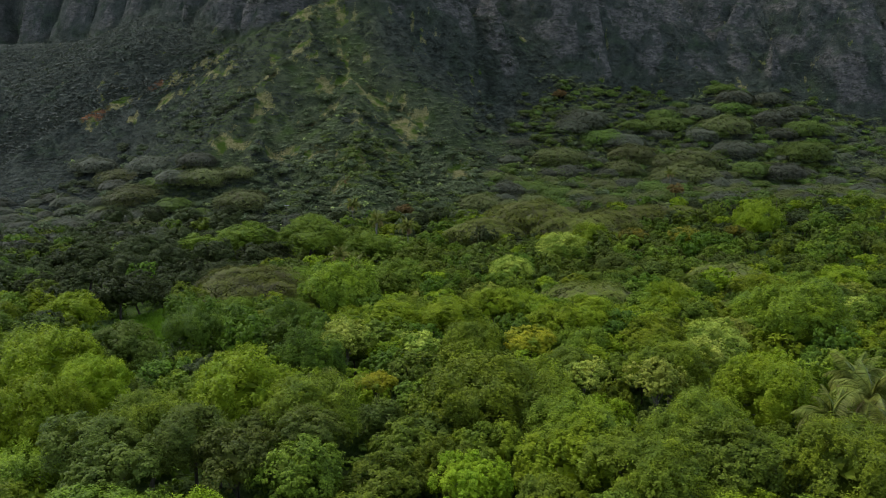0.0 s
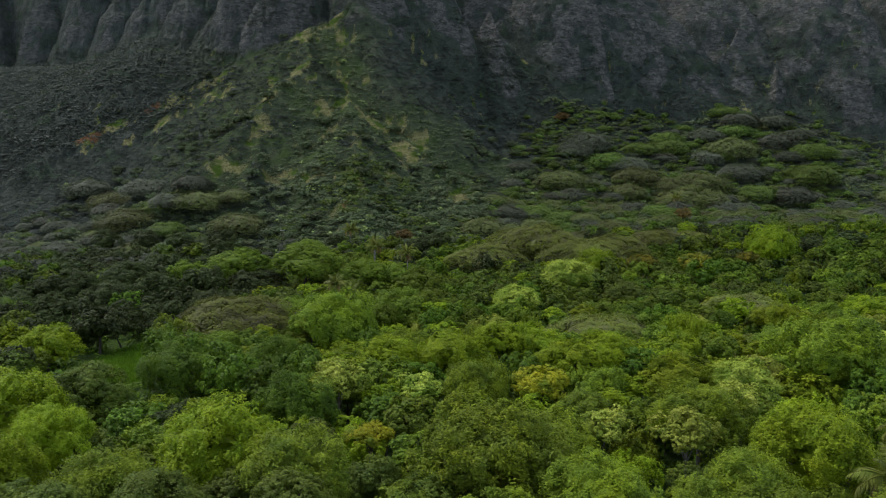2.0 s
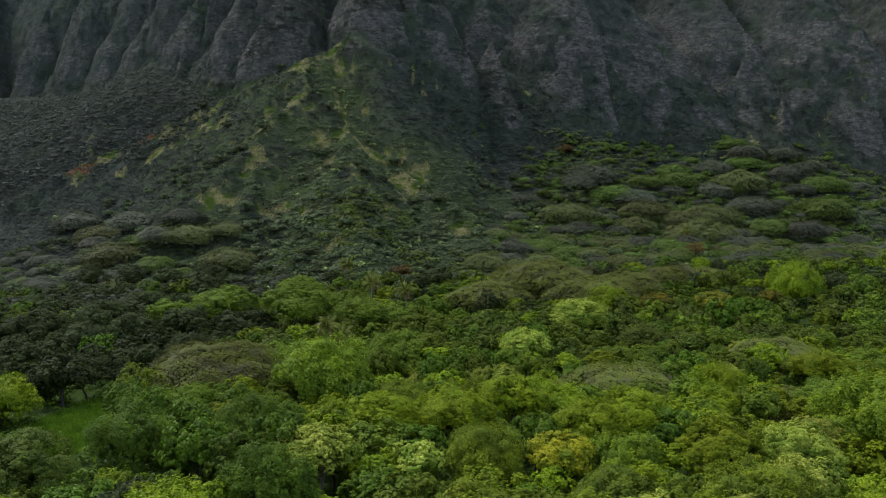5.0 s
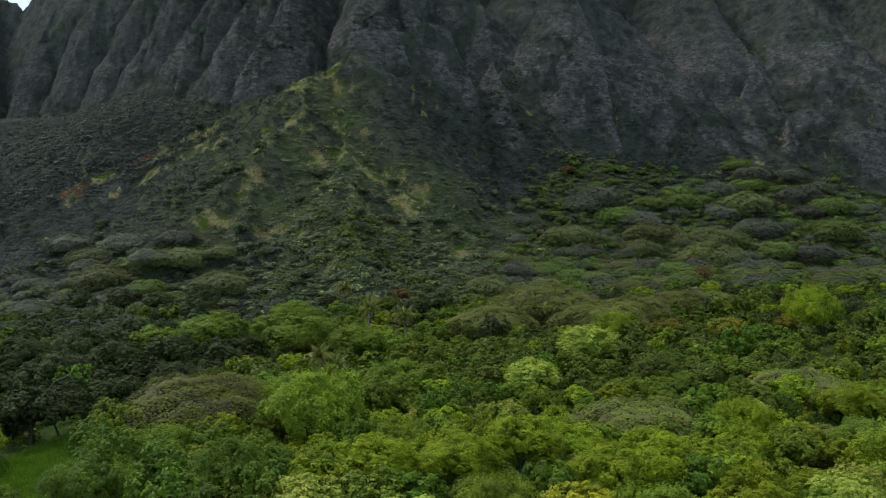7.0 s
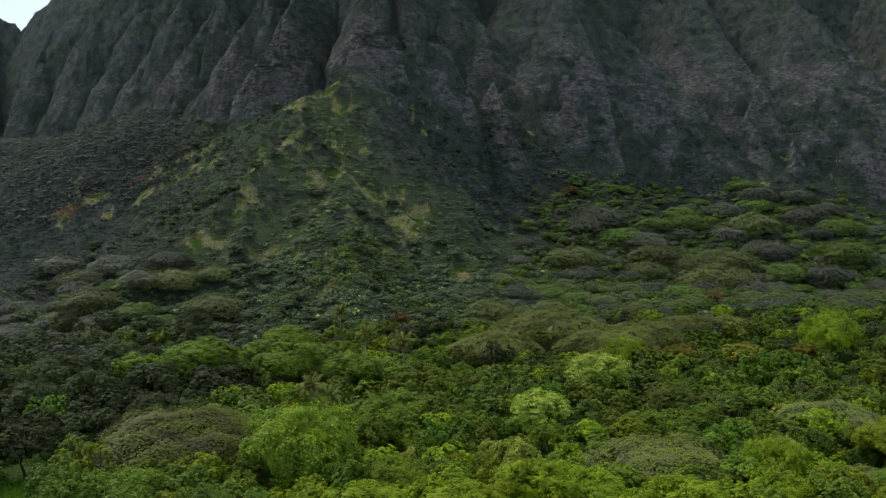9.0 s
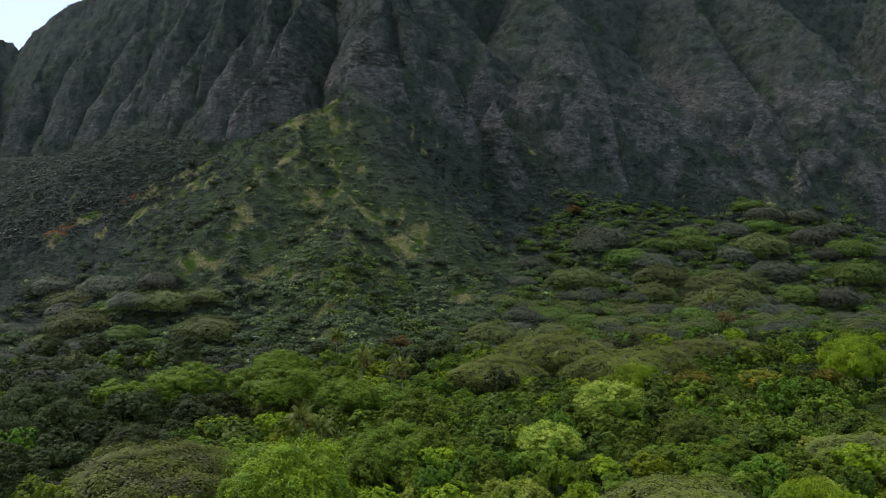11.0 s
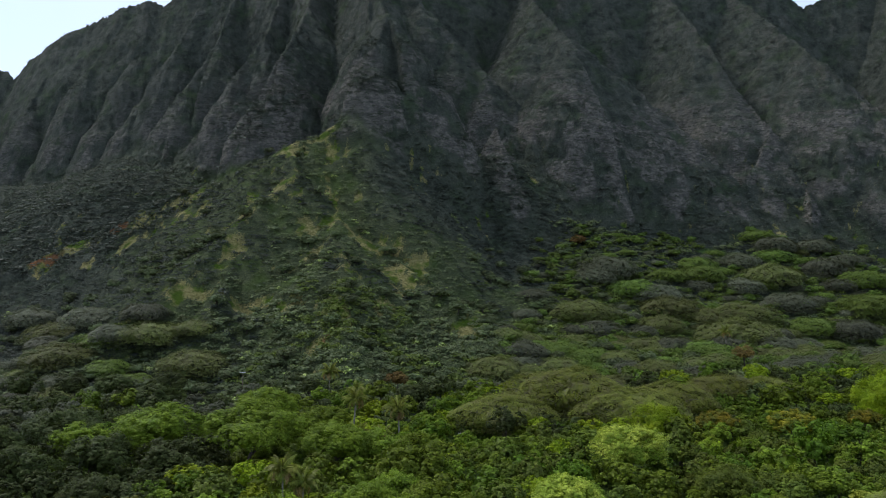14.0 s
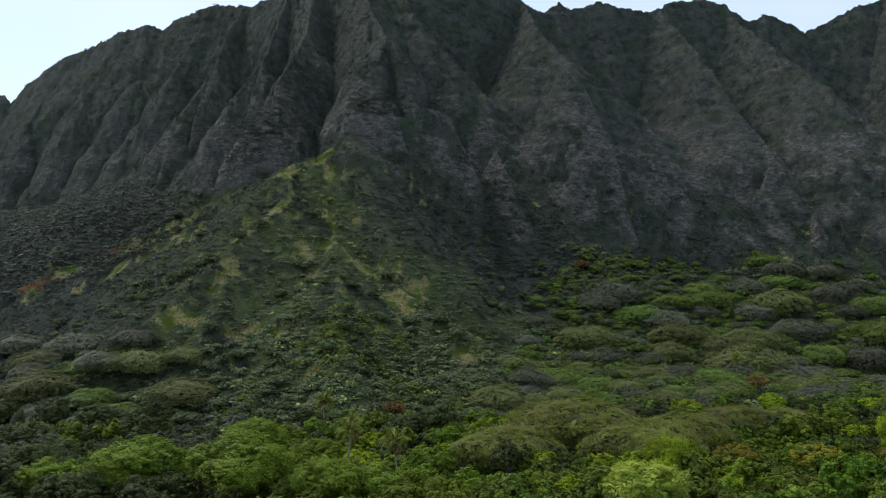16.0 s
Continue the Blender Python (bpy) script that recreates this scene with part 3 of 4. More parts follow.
def umbrella_crown(name, mat, rng, leaves, rise=0.42, size=0.03):
    """A wide dome, one unit in radius, from rim (z 0) to top (z rise), made of fine flat sprays."""
    s = Soup()
    inner = rng.normal(size=(500, 3)) + [0, 0, 0.5]
    inner /= np.linalg.norm(inner, axis=1, keepdims=True)
    s.leaves(inner * rng.uniform(0.6, 0.86, (500, 1)) * np.where(inner[:, 2:3] > 0, [[1, 1, rise]], [[1, 1, 0.25]]), inner * 0.6 + [0, 0, 0.5], 0.085, rng, 0.5, 0, 0.4)
    ph = rng.uniform(0, 6, 6)
    r, a = np.sqrt(rng.uniform(0, 1, leaves)), rng.uniform(0, 6.283, leaves)
    edge = 1 + 0.10 * np.sin(3 * a + ph[0]) + 0.07 * np.sin(5 * a + ph[1])
    x, y = r * np.cos(a), r * np.sin(a)
    swell = 0.055 * np.sin(6 * x + ph[2]) * np.sin(5 * y + ph[3]) + 0.030 * np.sin(17 * x + ph[4]) * np.sin(15 * y + ph[5]) + 0.018 * rng.normal(size=leaves)
    c = np.stack([x * edge, y * edge, rise * (0.55 * np.sqrt(np.clip(1 - r ** 2.4, 0, 1)) + 0.45 * (1 - r ** 2)) + swell], 1)
    s.leaves(c, np.stack([0.5 * x, 0.5 * y, 1 + 0 * x], 1), size, rng, 0.38, 0, 0.18)
    k = leaves // 4
    a = rng.uniform(0, 6.283, k)
    rim = np.stack([np.cos(a), np.sin(a), np.zeros(k)], 1)
    edge = (1 + 0.10 * np.sin(3 * a + ph[0]) + 0.07 * np.sin(5 * a + ph[1]))[:, None]
    s.leaves(rim * edge * rng.uniform(0.84, 1.0, (k, 1)) + np.stack([0 * a, 0 * a, rng.uniform(-0.20, 0.06, k)], 1), 0.55 * rim + [0, 0, 0.8], size, rng, 0.4, 0, 0.4)
    return s.mesh(name, [mat])


def umbrella_limbs(name, h, big, rng, twigs, arms=11):
    """Short trunk, spreading limbs and the bare twigs that stand out of the dome."""
    s = Soup()
    s.tube([[0, 0, -0.6], [0.15, 0, h * 0.35], [0, 0.1, h * 0.55]], [0.6, 0.48, 0.42], 7)
    stem = s.mesh("stem", [BARK])
    s = Soup()
    for i in range(arms):
        a = i * 2.39996
        rr = big * (0.35 + 0.55 * (i % 3) / 2)
        e = np.array([rr * math.cos(a), rr * math.sin(a), h + big * 0.30 * (1 - (rr / big) ** 2)])
        st = np.array([0, 0.1, h * 0.5])
        m1 = st + (e - st) * [0.45, 0.45, 0.6]
        s.tube([st, m1, e], [0.32, 0.2, 0.06], 5)
        for q in range(3 if arms > 6 else 0):
            b = a + rng.normal() * 0.7
            e2 = e + np.array([math.cos(b), math.sin(b), 0.15]) * big * 0.22
            s.tube([m1 + (e - m1) * 0.4, (m1 + e2) / 2 + [0, 0, 0.4], e2], [0.1, 0.07, 0.03], 3)
    k = twigs
    r, a = np.sqrt(rng.uniform(0, 1, k)) * 0.98, rng.uniform(0, 6.283, k)
    c = np.stack([r * np.cos(a) * big, r * np.sin(a) * big, h + big * (0.42 * np.sqrt(1 - r ** 2.3) + 0.03)], 1)
    out = np.stack([np.cos(a) * 0.6, np.sin(a) * 0.6, np.full(k, 1.0)], 1) + 0.5 * rng.normal(size=(k, 3))
    out /= np.linalg.norm(out, axis=1, keepdims=True)
    side = np.cross(out, rng.normal(size=(k, 3)))
    side /= np.linalg.norm(side, axis=1, keepdims=True)
    ln = rng.uniform(0.6, 1.5, (k, 1))
    v = np.stack([c - out * ln * 0.7 + side * 0.035, c - out * ln * 0.7 - side * 0.035, c + out * ln * 0.5], 1).reshape(-1, 3)
    s.add(v, np.arange(3 * k).reshape(k, 3))
    return stem, s.mesh(name, [BARK])


KINDS = {}


def add_kind(key, name, label, category, group, makers, crown_z):
    """Keeps the meshes of a kind of tree: each maker gives (trunk mesh, crown mesh)."""
    KINDS[key] = (name, label, category, group, makers, crown_z)


COUNT = {}


def plant(key, x, y, r, tall=1.0, rng=random, top=None, label=""):
    """Stands one tree of crown radius r at (x, y)."""
    name, lab, category, group, variants, (trunk_h, wide) = KINDS[key]
    trunk_me, crown_me = variants[COUNT.get(key, 0) % len(variants)]
    COUNT[key] = COUNT.get(key, 0) + 1
    z = spot(x, y)
    base = new(name)
    base.empty_display_size = 0.5
    tagged(base, label or lab, category, group)
    base.matrix_basis = pose(x, y, z, 0, 0, rng.uniform(0, 360))
    hgt = trunk_h * r ** 0.5 if top is None else top - z - r * wide * tall
    hgt = max(hgt, 1.2)
    tr = part("trunk", trunk_me, base)
    tr.scale = (max(r / 6, 0.6), max(r / 6, 0.6), hgt / 7)
    cr = part("crown", crown_me, base)
    cr.location = (0, 0, hgt + 0.2 * r * wide)
    cr.scale = (r * rng.uniform(0.92, 1.08), r * rng.uniform(0.92, 1.08), r * tall)
    return base


NPR = np.random.default_rng(7)
R7 = random.Random(11)


LEVELS = {"_big": (30000, 26, 40, 0.021), "_near": (15000, 18, 30, 0.029), "_mid": (6000, 14, 22, 0.042), "_far": (2600, 11, 16, 0.062)}


def round_set(mat, bark, level, tag, **kw):
    leaves, lobes, subs, size = LEVELS[level]
    return [(trunk_mesh(tag + "_trunk", 7, 3.0, NPR, bark), round_crown(tag + "_crown", LEAF[mat], NPR, leaves, **dict(dict(lobes=lobes, subs=subs, size=size), **kw)))
            for i in range(3)]


def plume_set(mat, bark, level, tag):
    leaves, lobes, subs, size = LEVELS[level]
    return [(trunk_mesh(tag + "_trunk", 7, 2.6, NPR, bark, 7), plume_crown(tag + "_crown", LEAF[mat], NPR, int(leaves * 1.15), lobes, subs, 0.95, size * 1.25))
            for i in range(3)]


BROAD = (3.3, 0.75)
PLUME = (2.5, 1.0)
for lv in LEVELS:
    far = lv == "_far"
    add_kind("green" + lv, "thicket_tree" if far else "broadleaf_tree", "mid-green thicket tree with small rounded crown" if far else "mid-green broadleaf tree in closed canopy on the valley floor", "tree", "thicket trees" if far else "broadleaf trees of the valley",
             round_set("green", DARK_BARK, lv, "broadleaf"), BROAD)
    add_kind("bright" + lv, "bright_thicket_tree" if far else "bright_broadleaf_tree", "bright yellow-green broadleaf tree with domed leafy crown", "tree", "bright thicket trees" if far else "bright broadleaf trees",
             round_set("bright", DARK_BARK, lv, "bright_broadleaf"), BROAD)
    add_kind("dark" + lv, "dark_thicket_tree" if far else "dark_tree", "dark grey-green broadleaf tree with dense shady crown", "tree", "dark thicket trees" if far else "dark trees",
             round_set("dark", DARK_BARK, lv, "dark_tree"), BROAD)
    add_kind("dusk" + lv, "dull_green_tree", "dull dark green small-leaved tree with ragged crown", "tree", "dull green trees",
             round_set("dusk", DARK_BARK, lv, "dull_tree"), BROAD)
    add_kind("deep" + lv, "vine_covered_tree", "deep green tree draped in creeping vines", "tree", "vine-covered trees",
             round_set("deep", DARK_BARK, lv, "vine_tree", low=-0.6, wild=0.25, hang=0.35), BROAD)
    add_kind("pale" + lv, "pale_leaved_tree", "pale silvery-green tree with clustered whitish leaves", "tree", "pale-leaved trees",
             round_set("pale", BARK, lv, "pale_tree", wild=0.3, lobes=24, tuft=0.23), BROAD)
    add_kind("feather" + lv, "feathery_tree", "soft feathery green tree with upright sprays", "tree", "feathery trees",
             plume_set("feather", BARK, lv, "feathery_tree"), PLUME)
    add_kind("lime" + lv, "lime_feathery_tree", "bright lime-green feathery tree with airy sprays", "tree", "lime feathery trees",
             plume_set("lime", BARK, lv, "lime_tree"), PLUME)
add_kind("yellow_far", "yellow_flowering_tree", "tree with golden yellow flowering tiers among green", "tree", "yellow flowering trees",
         round_set("yellow", DARK_BARK, "_near", "yellow_tree", tall=0.55, wild=0.25), BROAD)
add_kind("amber_far", "amber_flowering_tree", "spreading tree with amber flowering tiers over dark green", "tree", "amber flowering trees",
         round_set("amber", DARK_BARK, "_near", "amber_tree", tall=0.5, wild=0.25), BROAD)
add_kind("rust_far", "rust_coloured_tree", "round tree with rusty orange-brown foliage", "tree", "rust-coloured trees",
         round_set("rust", DARK_BARK, "_mid", "rust_tree"), BROAD)
add_kind("grey_far", "grey_scrub_tree", "dull grey-green tree with thin dry crown", "tree", "grey scrub trees",
         round_set("grey", BARK, "_far", "grey_tree"), BROAD)

add_kind("slope", "slope_tree", "low green tree with rounded crown on the slope", "tree", "slope trees",
         round_set("dome", DARK_BARK, "_far", "slope_tree", tall=0.7), BROAD)
add_kind("hillside", "hillside_tree", "dull dark green tree with low spreading crown", "tree", "hillside trees",
         round_set("scrub", DARK_BARK, "_far", "hillside_tree", tall=0.6), BROAD)

UMBRELLA = {}
for key, mat, twigs, leaves, size in (("olive", "olive_near", 500, 18000, 0.0165), ("dome", "dome", 40, 9000, 0.023),
                                     ("olive_far", "olive", 60, 6500, 0.026), ("grey_far", "grey", 160, 6500, 0.026), ("dome_far", "dome", 20, 6500, 0.027)):
    UMBRELLA[key] = [(umbrella_limbs("umbrella_branchwork", 6.0, 12.0, NPR, twigs, 5 if key.endswith("far") else 11),
                      umbrella_crown("umbrella_crown", LEAF[mat], NPR, leaves, size=size)) for q in range(3)]
UMBRELLA_LABEL = {"olive": "spreading umbrella-shaped tree with thin olive crown", "grey": "leafless-looking grey umbrella-shaped tree with flat dome",
                  "dome": "umbrella-shaped tree with full bright green dome"}


def plant_umbrella(key, x, y, r, rng, low=1.0, dome=0.85, name="umbrella_tree"):
    (stem, limbs), crown = UMBRELLA[key][rng.randrange(3)]
    base = new(name)
    tagged(base, UMBRELLA_LABEL[key.split("_")[0]], "tree", name.replace("_", " ") + "s")
    base.matrix_basis = pose(x, y, spot(x, y), 0, 0, rng.uniform(0, 360))
    k = r / 12
    st = part("trunk", stem, base)
    a = tagged(part("branchwork", limbs, base, "bare grey limbs and twigs"), kind="stuff")
    st.scale = a.scale = (k, k, k * low)
    b = part("crown", crown, base)
    b.location, b.scale = (0, 0, 6.0 * k * low), (r, r, r * dome)
    return base


# palms: curved trunk and single fronds
def frond_mesh(name, mat, rng, length, droop):
    s = Soup()
    k = 26
    u = np.linspace(0, 1, k)
    ang = 0.9 - droop * u ** 1.3
    x = np.cumsum(np.cos(ang)) * length / k
    z = np.cumsum(np.sin(ang)) * length / k
    rib = np.stack([x, np.zeros(k), z], 1)
    s.tube(rib, 0.05 * (1.1 - u), 3)
    for i in range(1, k):
        for side in (-1, 1):
            for q in range(2):
                ln = length * 0.26 * math.sin(min(1, 0.25 + u[i] * 0.85) * math.pi) ** 0.6 + 0.1
                root = rib[i] - (rib[i] - rib[i - 1]) * 0.5 * q
                tip = root + np.array([ln * 0.55, side * ln * 0.72, -ln * rng.uniform(0.3, 0.8)])
                w = np.array([length * 0.013, 0, 0.0])
                s.add(np.array([root - w, root + w, tip]), np.array([[0, 1, 2]]))
    return s.mesh(name, [mat])


FRONDS = [frond_mesh("frond", LEAF["palm"], NPR, 1.0, d) for d in (1.0, 1.6, 2.2)] + [frond_mesh("dry_frond", LEAF["dry_palm"], NPR, 0.9, 2.9)]
PALM_TRUNKS = []
for q in range(3):
    s_ = Soup()
    hh = np.linspace(0, 1, 9)
    s_.tube(np.stack([0.06 * hh ** 2 * (q - 1), 0.05 * np.sin(hh * 2.2 + q), hh * 1.05 - 0.05], 1), 0.022 - 0.009 * hh + 0.008 * np.exp(-hh * 9), 8)
    PALM_TRUNKS.append(s_.mesh("palm_trunk", [PALM_BARK]))


def palm(x, y, top, r, rng):
    z = spot(x, y)
    h = max(top - z, 4)
    base = new("palm_tree")
    tagged(base, "coconut palm with slim grey trunk and drooping fronds", "palm", "coconut palms")
    base.matrix_basis = pose(x, y, z, 0, 0, rng.uniform(0, 360))
    q = rng.randrange(3)
    tr = part("trunk", PALM_TRUNKS[q], base)
    tr.scale = (h * 0.8, h * 0.8, h)
    head = Vector((0.06 * (q - 1) * h * 0.8, 0.05 * math.sin(2.2 + q) * h * 0.8, h))
    for i in range(22):
        kind = 0 if i < 6 else 1 if i < 13 else 2 if i < 18 else 3
        fr = part("dry_frond" if kind == 3 else "frond", FRONDS[kind], base, "brown dry hanging frond" if kind == 3 else "")
        ln = r * 1.25 * rng.uniform(0.85, 1.1)
        fr.matrix_basis = Matrix.Translation(head) @ pose(0, 0, 0, rng.uniform(-12, 12), (-25, 5, 25, 40)[kind] + rng.uniform(-8, 8), i * 137.5 + rng.uniform(-15, 15)) @ Matrix.Scale(ln, 4)
    return base


# places of single trees: x, y, crown radius
UMBRELLA_OLIVE = [(50, 229, 16.0), (-57, 246, 20.0), (31, 410, 20.0), (60, 428, 27.0), (80, 404, 22.0), (100, 420, 19.0), (110, 274, 15.0), (90, 223, 9.8),
                  (145, 431, 13.7), (126, 434, 16.0), (45, 449, 12.1)]
UMBRELLA_DOME = [(-128, 480, 12.0)]
# the same on the slopes
SLOPE_GREY = [(143, 709, 25.9), (131, 694, 17.4), (172, 676, 22.3), (211, 703, 14.6), (249, 706, 19.7), (270, 674, 23.6), (346, 779, 19.2), (332, 739, 23.3), (360, 756, 16.2),
              (307, 774, 22.3), (267, 752, 20.2), (114, 609, 16.6), (78, 657, 14.0), (297, 636, 21.1), (330, 712, 15.0), (-207, 596, 21.0), (-284, 672, 20.6), (-239, 601, 15.8),
              (-167, 570, 15.9), (-181, 558, 15.7)]
SLOPE_OLIVE = [(279, 722, 28.4), (174, 652, 24.7), (207, 614, 29.6), (195, 640, 19.6), (159, 625, 17.6), (225, 647, 24.5), (109, 634, 23.2), (122, 591, 12.5), (-242, 619, 20.4),
               (-204, 549, 22.7), (-124, 527, 20.4), (-159, 558, 20.6), (37, 512, 17.4), (72, 519, 13.4), (-132, 553, 13.3)]
SLOPE_DOME = [(157, 683, 21.5), (192, 712, 17.4), (223, 722, 21.3), (225, 740, 18.5), (300, 760, 18.2), (353, 717, 23.0), (328, 666, 25.8), (269, 638, 19.4), (62, 607, 9.0),
              (67, 558, 12.4), (94, 539, 14.2), (300, 791, 16.2), (267, 712, 14.3), (-174, 536, 14.0), (-153, 519, 12.0), (-190, 558, 14.1)]
FEATHER = [(-27, 232, 13.0),  (9, 124, 11.5), (22, 108, 8.0), (-18, 116, 9.0), (90, 182, 14.0),
           (40, 108, 8.0), (28, 93, 8.5), (54, 93, 9.0), (-42, 112, 8.5), (-92, 156, 8.0)]
LIME = [(-72, 144, 11.0), (-60, 115, 9.5), (-31, 128, 11.0), (71, 222, 7.0), (57, 124, 10.0), (81, 371, 10.0), (164, 376, 13.0), (-58, 131, 7.0), (-36, 137, 6.0)]
PALE = [(-2, 162, 5.0), (-17, 163, 6.6), (-22, 171, 5.0), (65, 168, 7.0), (57, 150, 6.2), (41, 132, 6.0), (29, 137, 5.0), (57, 321, 10.5), (31, 272, 8.0), (18, 222, 5.0)]
YELLOW = [(23, 168, 7.0), (-9, 133, 4.0)]
AMBER = [(125, 367, 9.0), (103, 376, 8.0), (147, 362, 6.0)]
DUSK = [(-64, 160, 8.0), (-33, 104, 7.0), (-46, 102, 7.0), (-25, 98, 6.5), (-17, 106, 5.5), (-39, 93, 6.5)]
DARK = [(30, 385, 7.3), (7, 445, 7.2), (-192, 480, 9.0), (-167, 476, 9.0), (-145, 470, 9.0), (-121, 474, 9.0), (-115, 352, 11.0), (-100, 300, 10.0),
        (-118, 318, 11.0), (-88, 318, 9.0), (-132, 300, 10.0)]
VINES = [(-52, 172, 7.5), (-45, 182, 6.0), (-39, 166, 6.5), (-34, 180, 7.5), (-26, 172, 6.0), (-58, 196, 6.5), (-66, 205, 6.0), (20, 176, 6.0), (46, 176, 5.5), (-23, 150, 7.5), (-30, 160, 6.0)]
RUST = [(-13, 468, 6.0), (-54, 390, 5.5), (160, 490, 6.5), (129, 747, 7.5)]
GREEN = [(-81, 344, 14.0), (-50, 335, 15.0), (-25, 330, 11.0), (-60, 400, 13.0), (-98, 330, 9.0), (-35, 385, 9.0)]
BRIGHT = [(40, 184, 8.0), (30, 180, 7.0), (6, 188, 7.6), (18, 195, 7.9),
          (-9, 189, 7.6), (51, 184, 6.7)]
PALMS = [(-24, 375, 17, 4.7), (-9, 371, 14, 4.8), (-14, 361, 7, 4.0), (-45, 470, 19, 5.0), (-31, 281, 12, 3.9), (-27, 280, 9, 3.9), (60, 110, 8, 5.0),
         (70, 117, 9, 5.4), (67, 106, 7, 5.0), (72, 124, 10, 5.0), (-22, 364, 7, 4.1), (-28, 420, 16, 3.6), (-60, 372, 9, 3.8), (178, 560, 36, 4.5)]

TAKEN = {}


def claim(x, y, r):
    TAKEN.setdefault((int(x // 20), int(y // 20)), []).append((x, y, r))


def free_at(x, y, r, pack=0.62):
    i, j = int(x // 20), int(y // 20)
    for a in (-2, -1, 0, 1, 2):
        for b in (-2, -1, 0, 1, 2):
            for px, py, pr in TAKEN.get((i + a, j + b), ()):
                if (px - x) ** 2 + (py - y) ** 2 < (pack * (pr + r)) ** 2:
                    return False
    return True


def lod(y, r=4.0):
    if (r >= 7 and y < 300) or r > 10:
        return "_big"
    return "_near" if y < 124 or r >= 8 else "_mid" if y < 280 else "_far"


for x, y, r in UMBRELLA_OLIVE:
    plant_umbrella("olive" if y < 460 else "olive_far", x, y, r, R7, 0.8, 1.0), claim(x, y, 1.2 * r)
for key, rows in (("grey_far", SLOPE_GREY), ("olive_far", SLOPE_OLIVE), ("dome_far", SLOPE_DOME)):
    for x, y, r in rows:
        plant_umbrella(key, x, y, r, R7, 0.16, 0.98, "slope_umbrella_tree"), claim(x, y, 0.9 * r)
for x, y, r in UMBRELLA_DOME:
    plant_umbrella("dome", x, y, r, R7, 0.6, 1.3), claim(x, y, r)
for key, rows, tall in (("feather", FEATHER, 0.8), ("lime", LIME, 0.9), ("pale", PALE, 0.85), ("dark", DARK, 0.9), ("dusk", DUSK, 0.9), ("bright", BRIGHT, 0.8), ("green", GREEN, 0.7), ("deep", VINES, 1.0)):
    for x, y, r in rows:
        plant(key + lod(y, r), x, y, r, tall, R7, top=spot(x, y) + 9.5 + 0.75 * r + R7.uniform(-1, 1)), claim(x, y, r)
for key, rows in (("yellow_far", YELLOW), ("amber_far", AMBER), ("rust_far", RUST)):
    for x, y, r in rows:
        plant(key, x, y, r, 0.8, R7, top=spot(x, y) + (13 if y < 600 else 9)), claim(x, y, r)
for x, y, top, r in PALMS:
    palm(x, y, top, r, R7), claim(x, y, 2.0)


def zone(x, y, u):
    """Which tree grows where: its kind and crown radius. Bright and dark kinds also paint sun patches and cloud shade.
    """
    if y < 150:
        return ("feather", 6.0) if u < 0.45 else ("lime", 5.6) if u < 0.68 else ("dusk", 5.0) if u < 0.82 else ("green", 5.5)
    if x < -35 and y < 215:
        return ("deep", 4.6) if u < 0.42 else ("dark", 4.6) if u < 0.72 else ("green", 4.6) if u < 0.92 else ("feather", 5)
    if x < -62 and y > 240:
        return ("dark", 5.4) if u < (0.86 if y < 335 else 0.6) else ("grey", 4.6) if u < 0.82 and y > 370 else ("green", 4.8) if u < 0.9 else ("deep", 4.5)
    if x < 8 and 262 < y < 380:
        return ("bright", 5.0) if u < 0.14 else ("dusk", 5.0) if u < 0.36 else ("green", 5.6) if u < 0.85 else ("deep", 4.2)
    if y < 262:
        return ("bright", 4.6) if u < 0.44 else ("green", 4.3) if u < 0.76 else ("deep", 4.3) if u < 0.86 else ("feather", 4.6) if u < 0.96 else ("pale", 3.6)
    if y < 380:
        return ("green", 4.2) if u < 0.46 else ("dusk", 4.4) if u < 0.72 else ("feather", 4.8) if u < 0.80 else ("deep", 4.2) if u < 0.92 else ("lime", 4.2) if u < 0.94 else ("bright", 4.4) if u < 0.99 else ("pale", 4)
    return ("green", 4.8) if u < 0.42 else ("dark", 4.8) if u < 0.74 else ("deep", 4.5) if u < 0.86 else ("bright", 4.8)


tries = 0
while tries < 9000:
    tries += 1
    y = 62 + 400 * R7.random() ** 0.8
    x = R7.uniform(-1, 1) * (0.66 * y + 22)
    if x < -64 and 200 < y < 268 and R7.random() < 0.8:
        continue
    if float(meadow_cover(np.array(x), np.array(y))) > 0.25 or (160 < y < 200 and abs(x + 0.38 * y) < 8):
        continue
    key, r = zone(x, y, R7.random())
    r *= R7.uniform(0.75, 1.1) if R7.random() < 0.6 else R7.uniform(1.1, 1.75)
    if not free_at(x, y, r):
        continue
    full = key + (lod(y, r) if key != "grey" else "_far")
    if COUNT.get(full, 0) >= 290:
        continue
    tall = R7.uniform(0.75, 1.05) if key not in ("feather", "lime") else R7.uniform(0.7, 0.95)
    plant(full, x, y, 1.14 * r, tall, R7, top=spot(x, y) + 6.0 + 0.75 * r + R7.uniform(-2.5, 2.5)), claim(x, y, r)

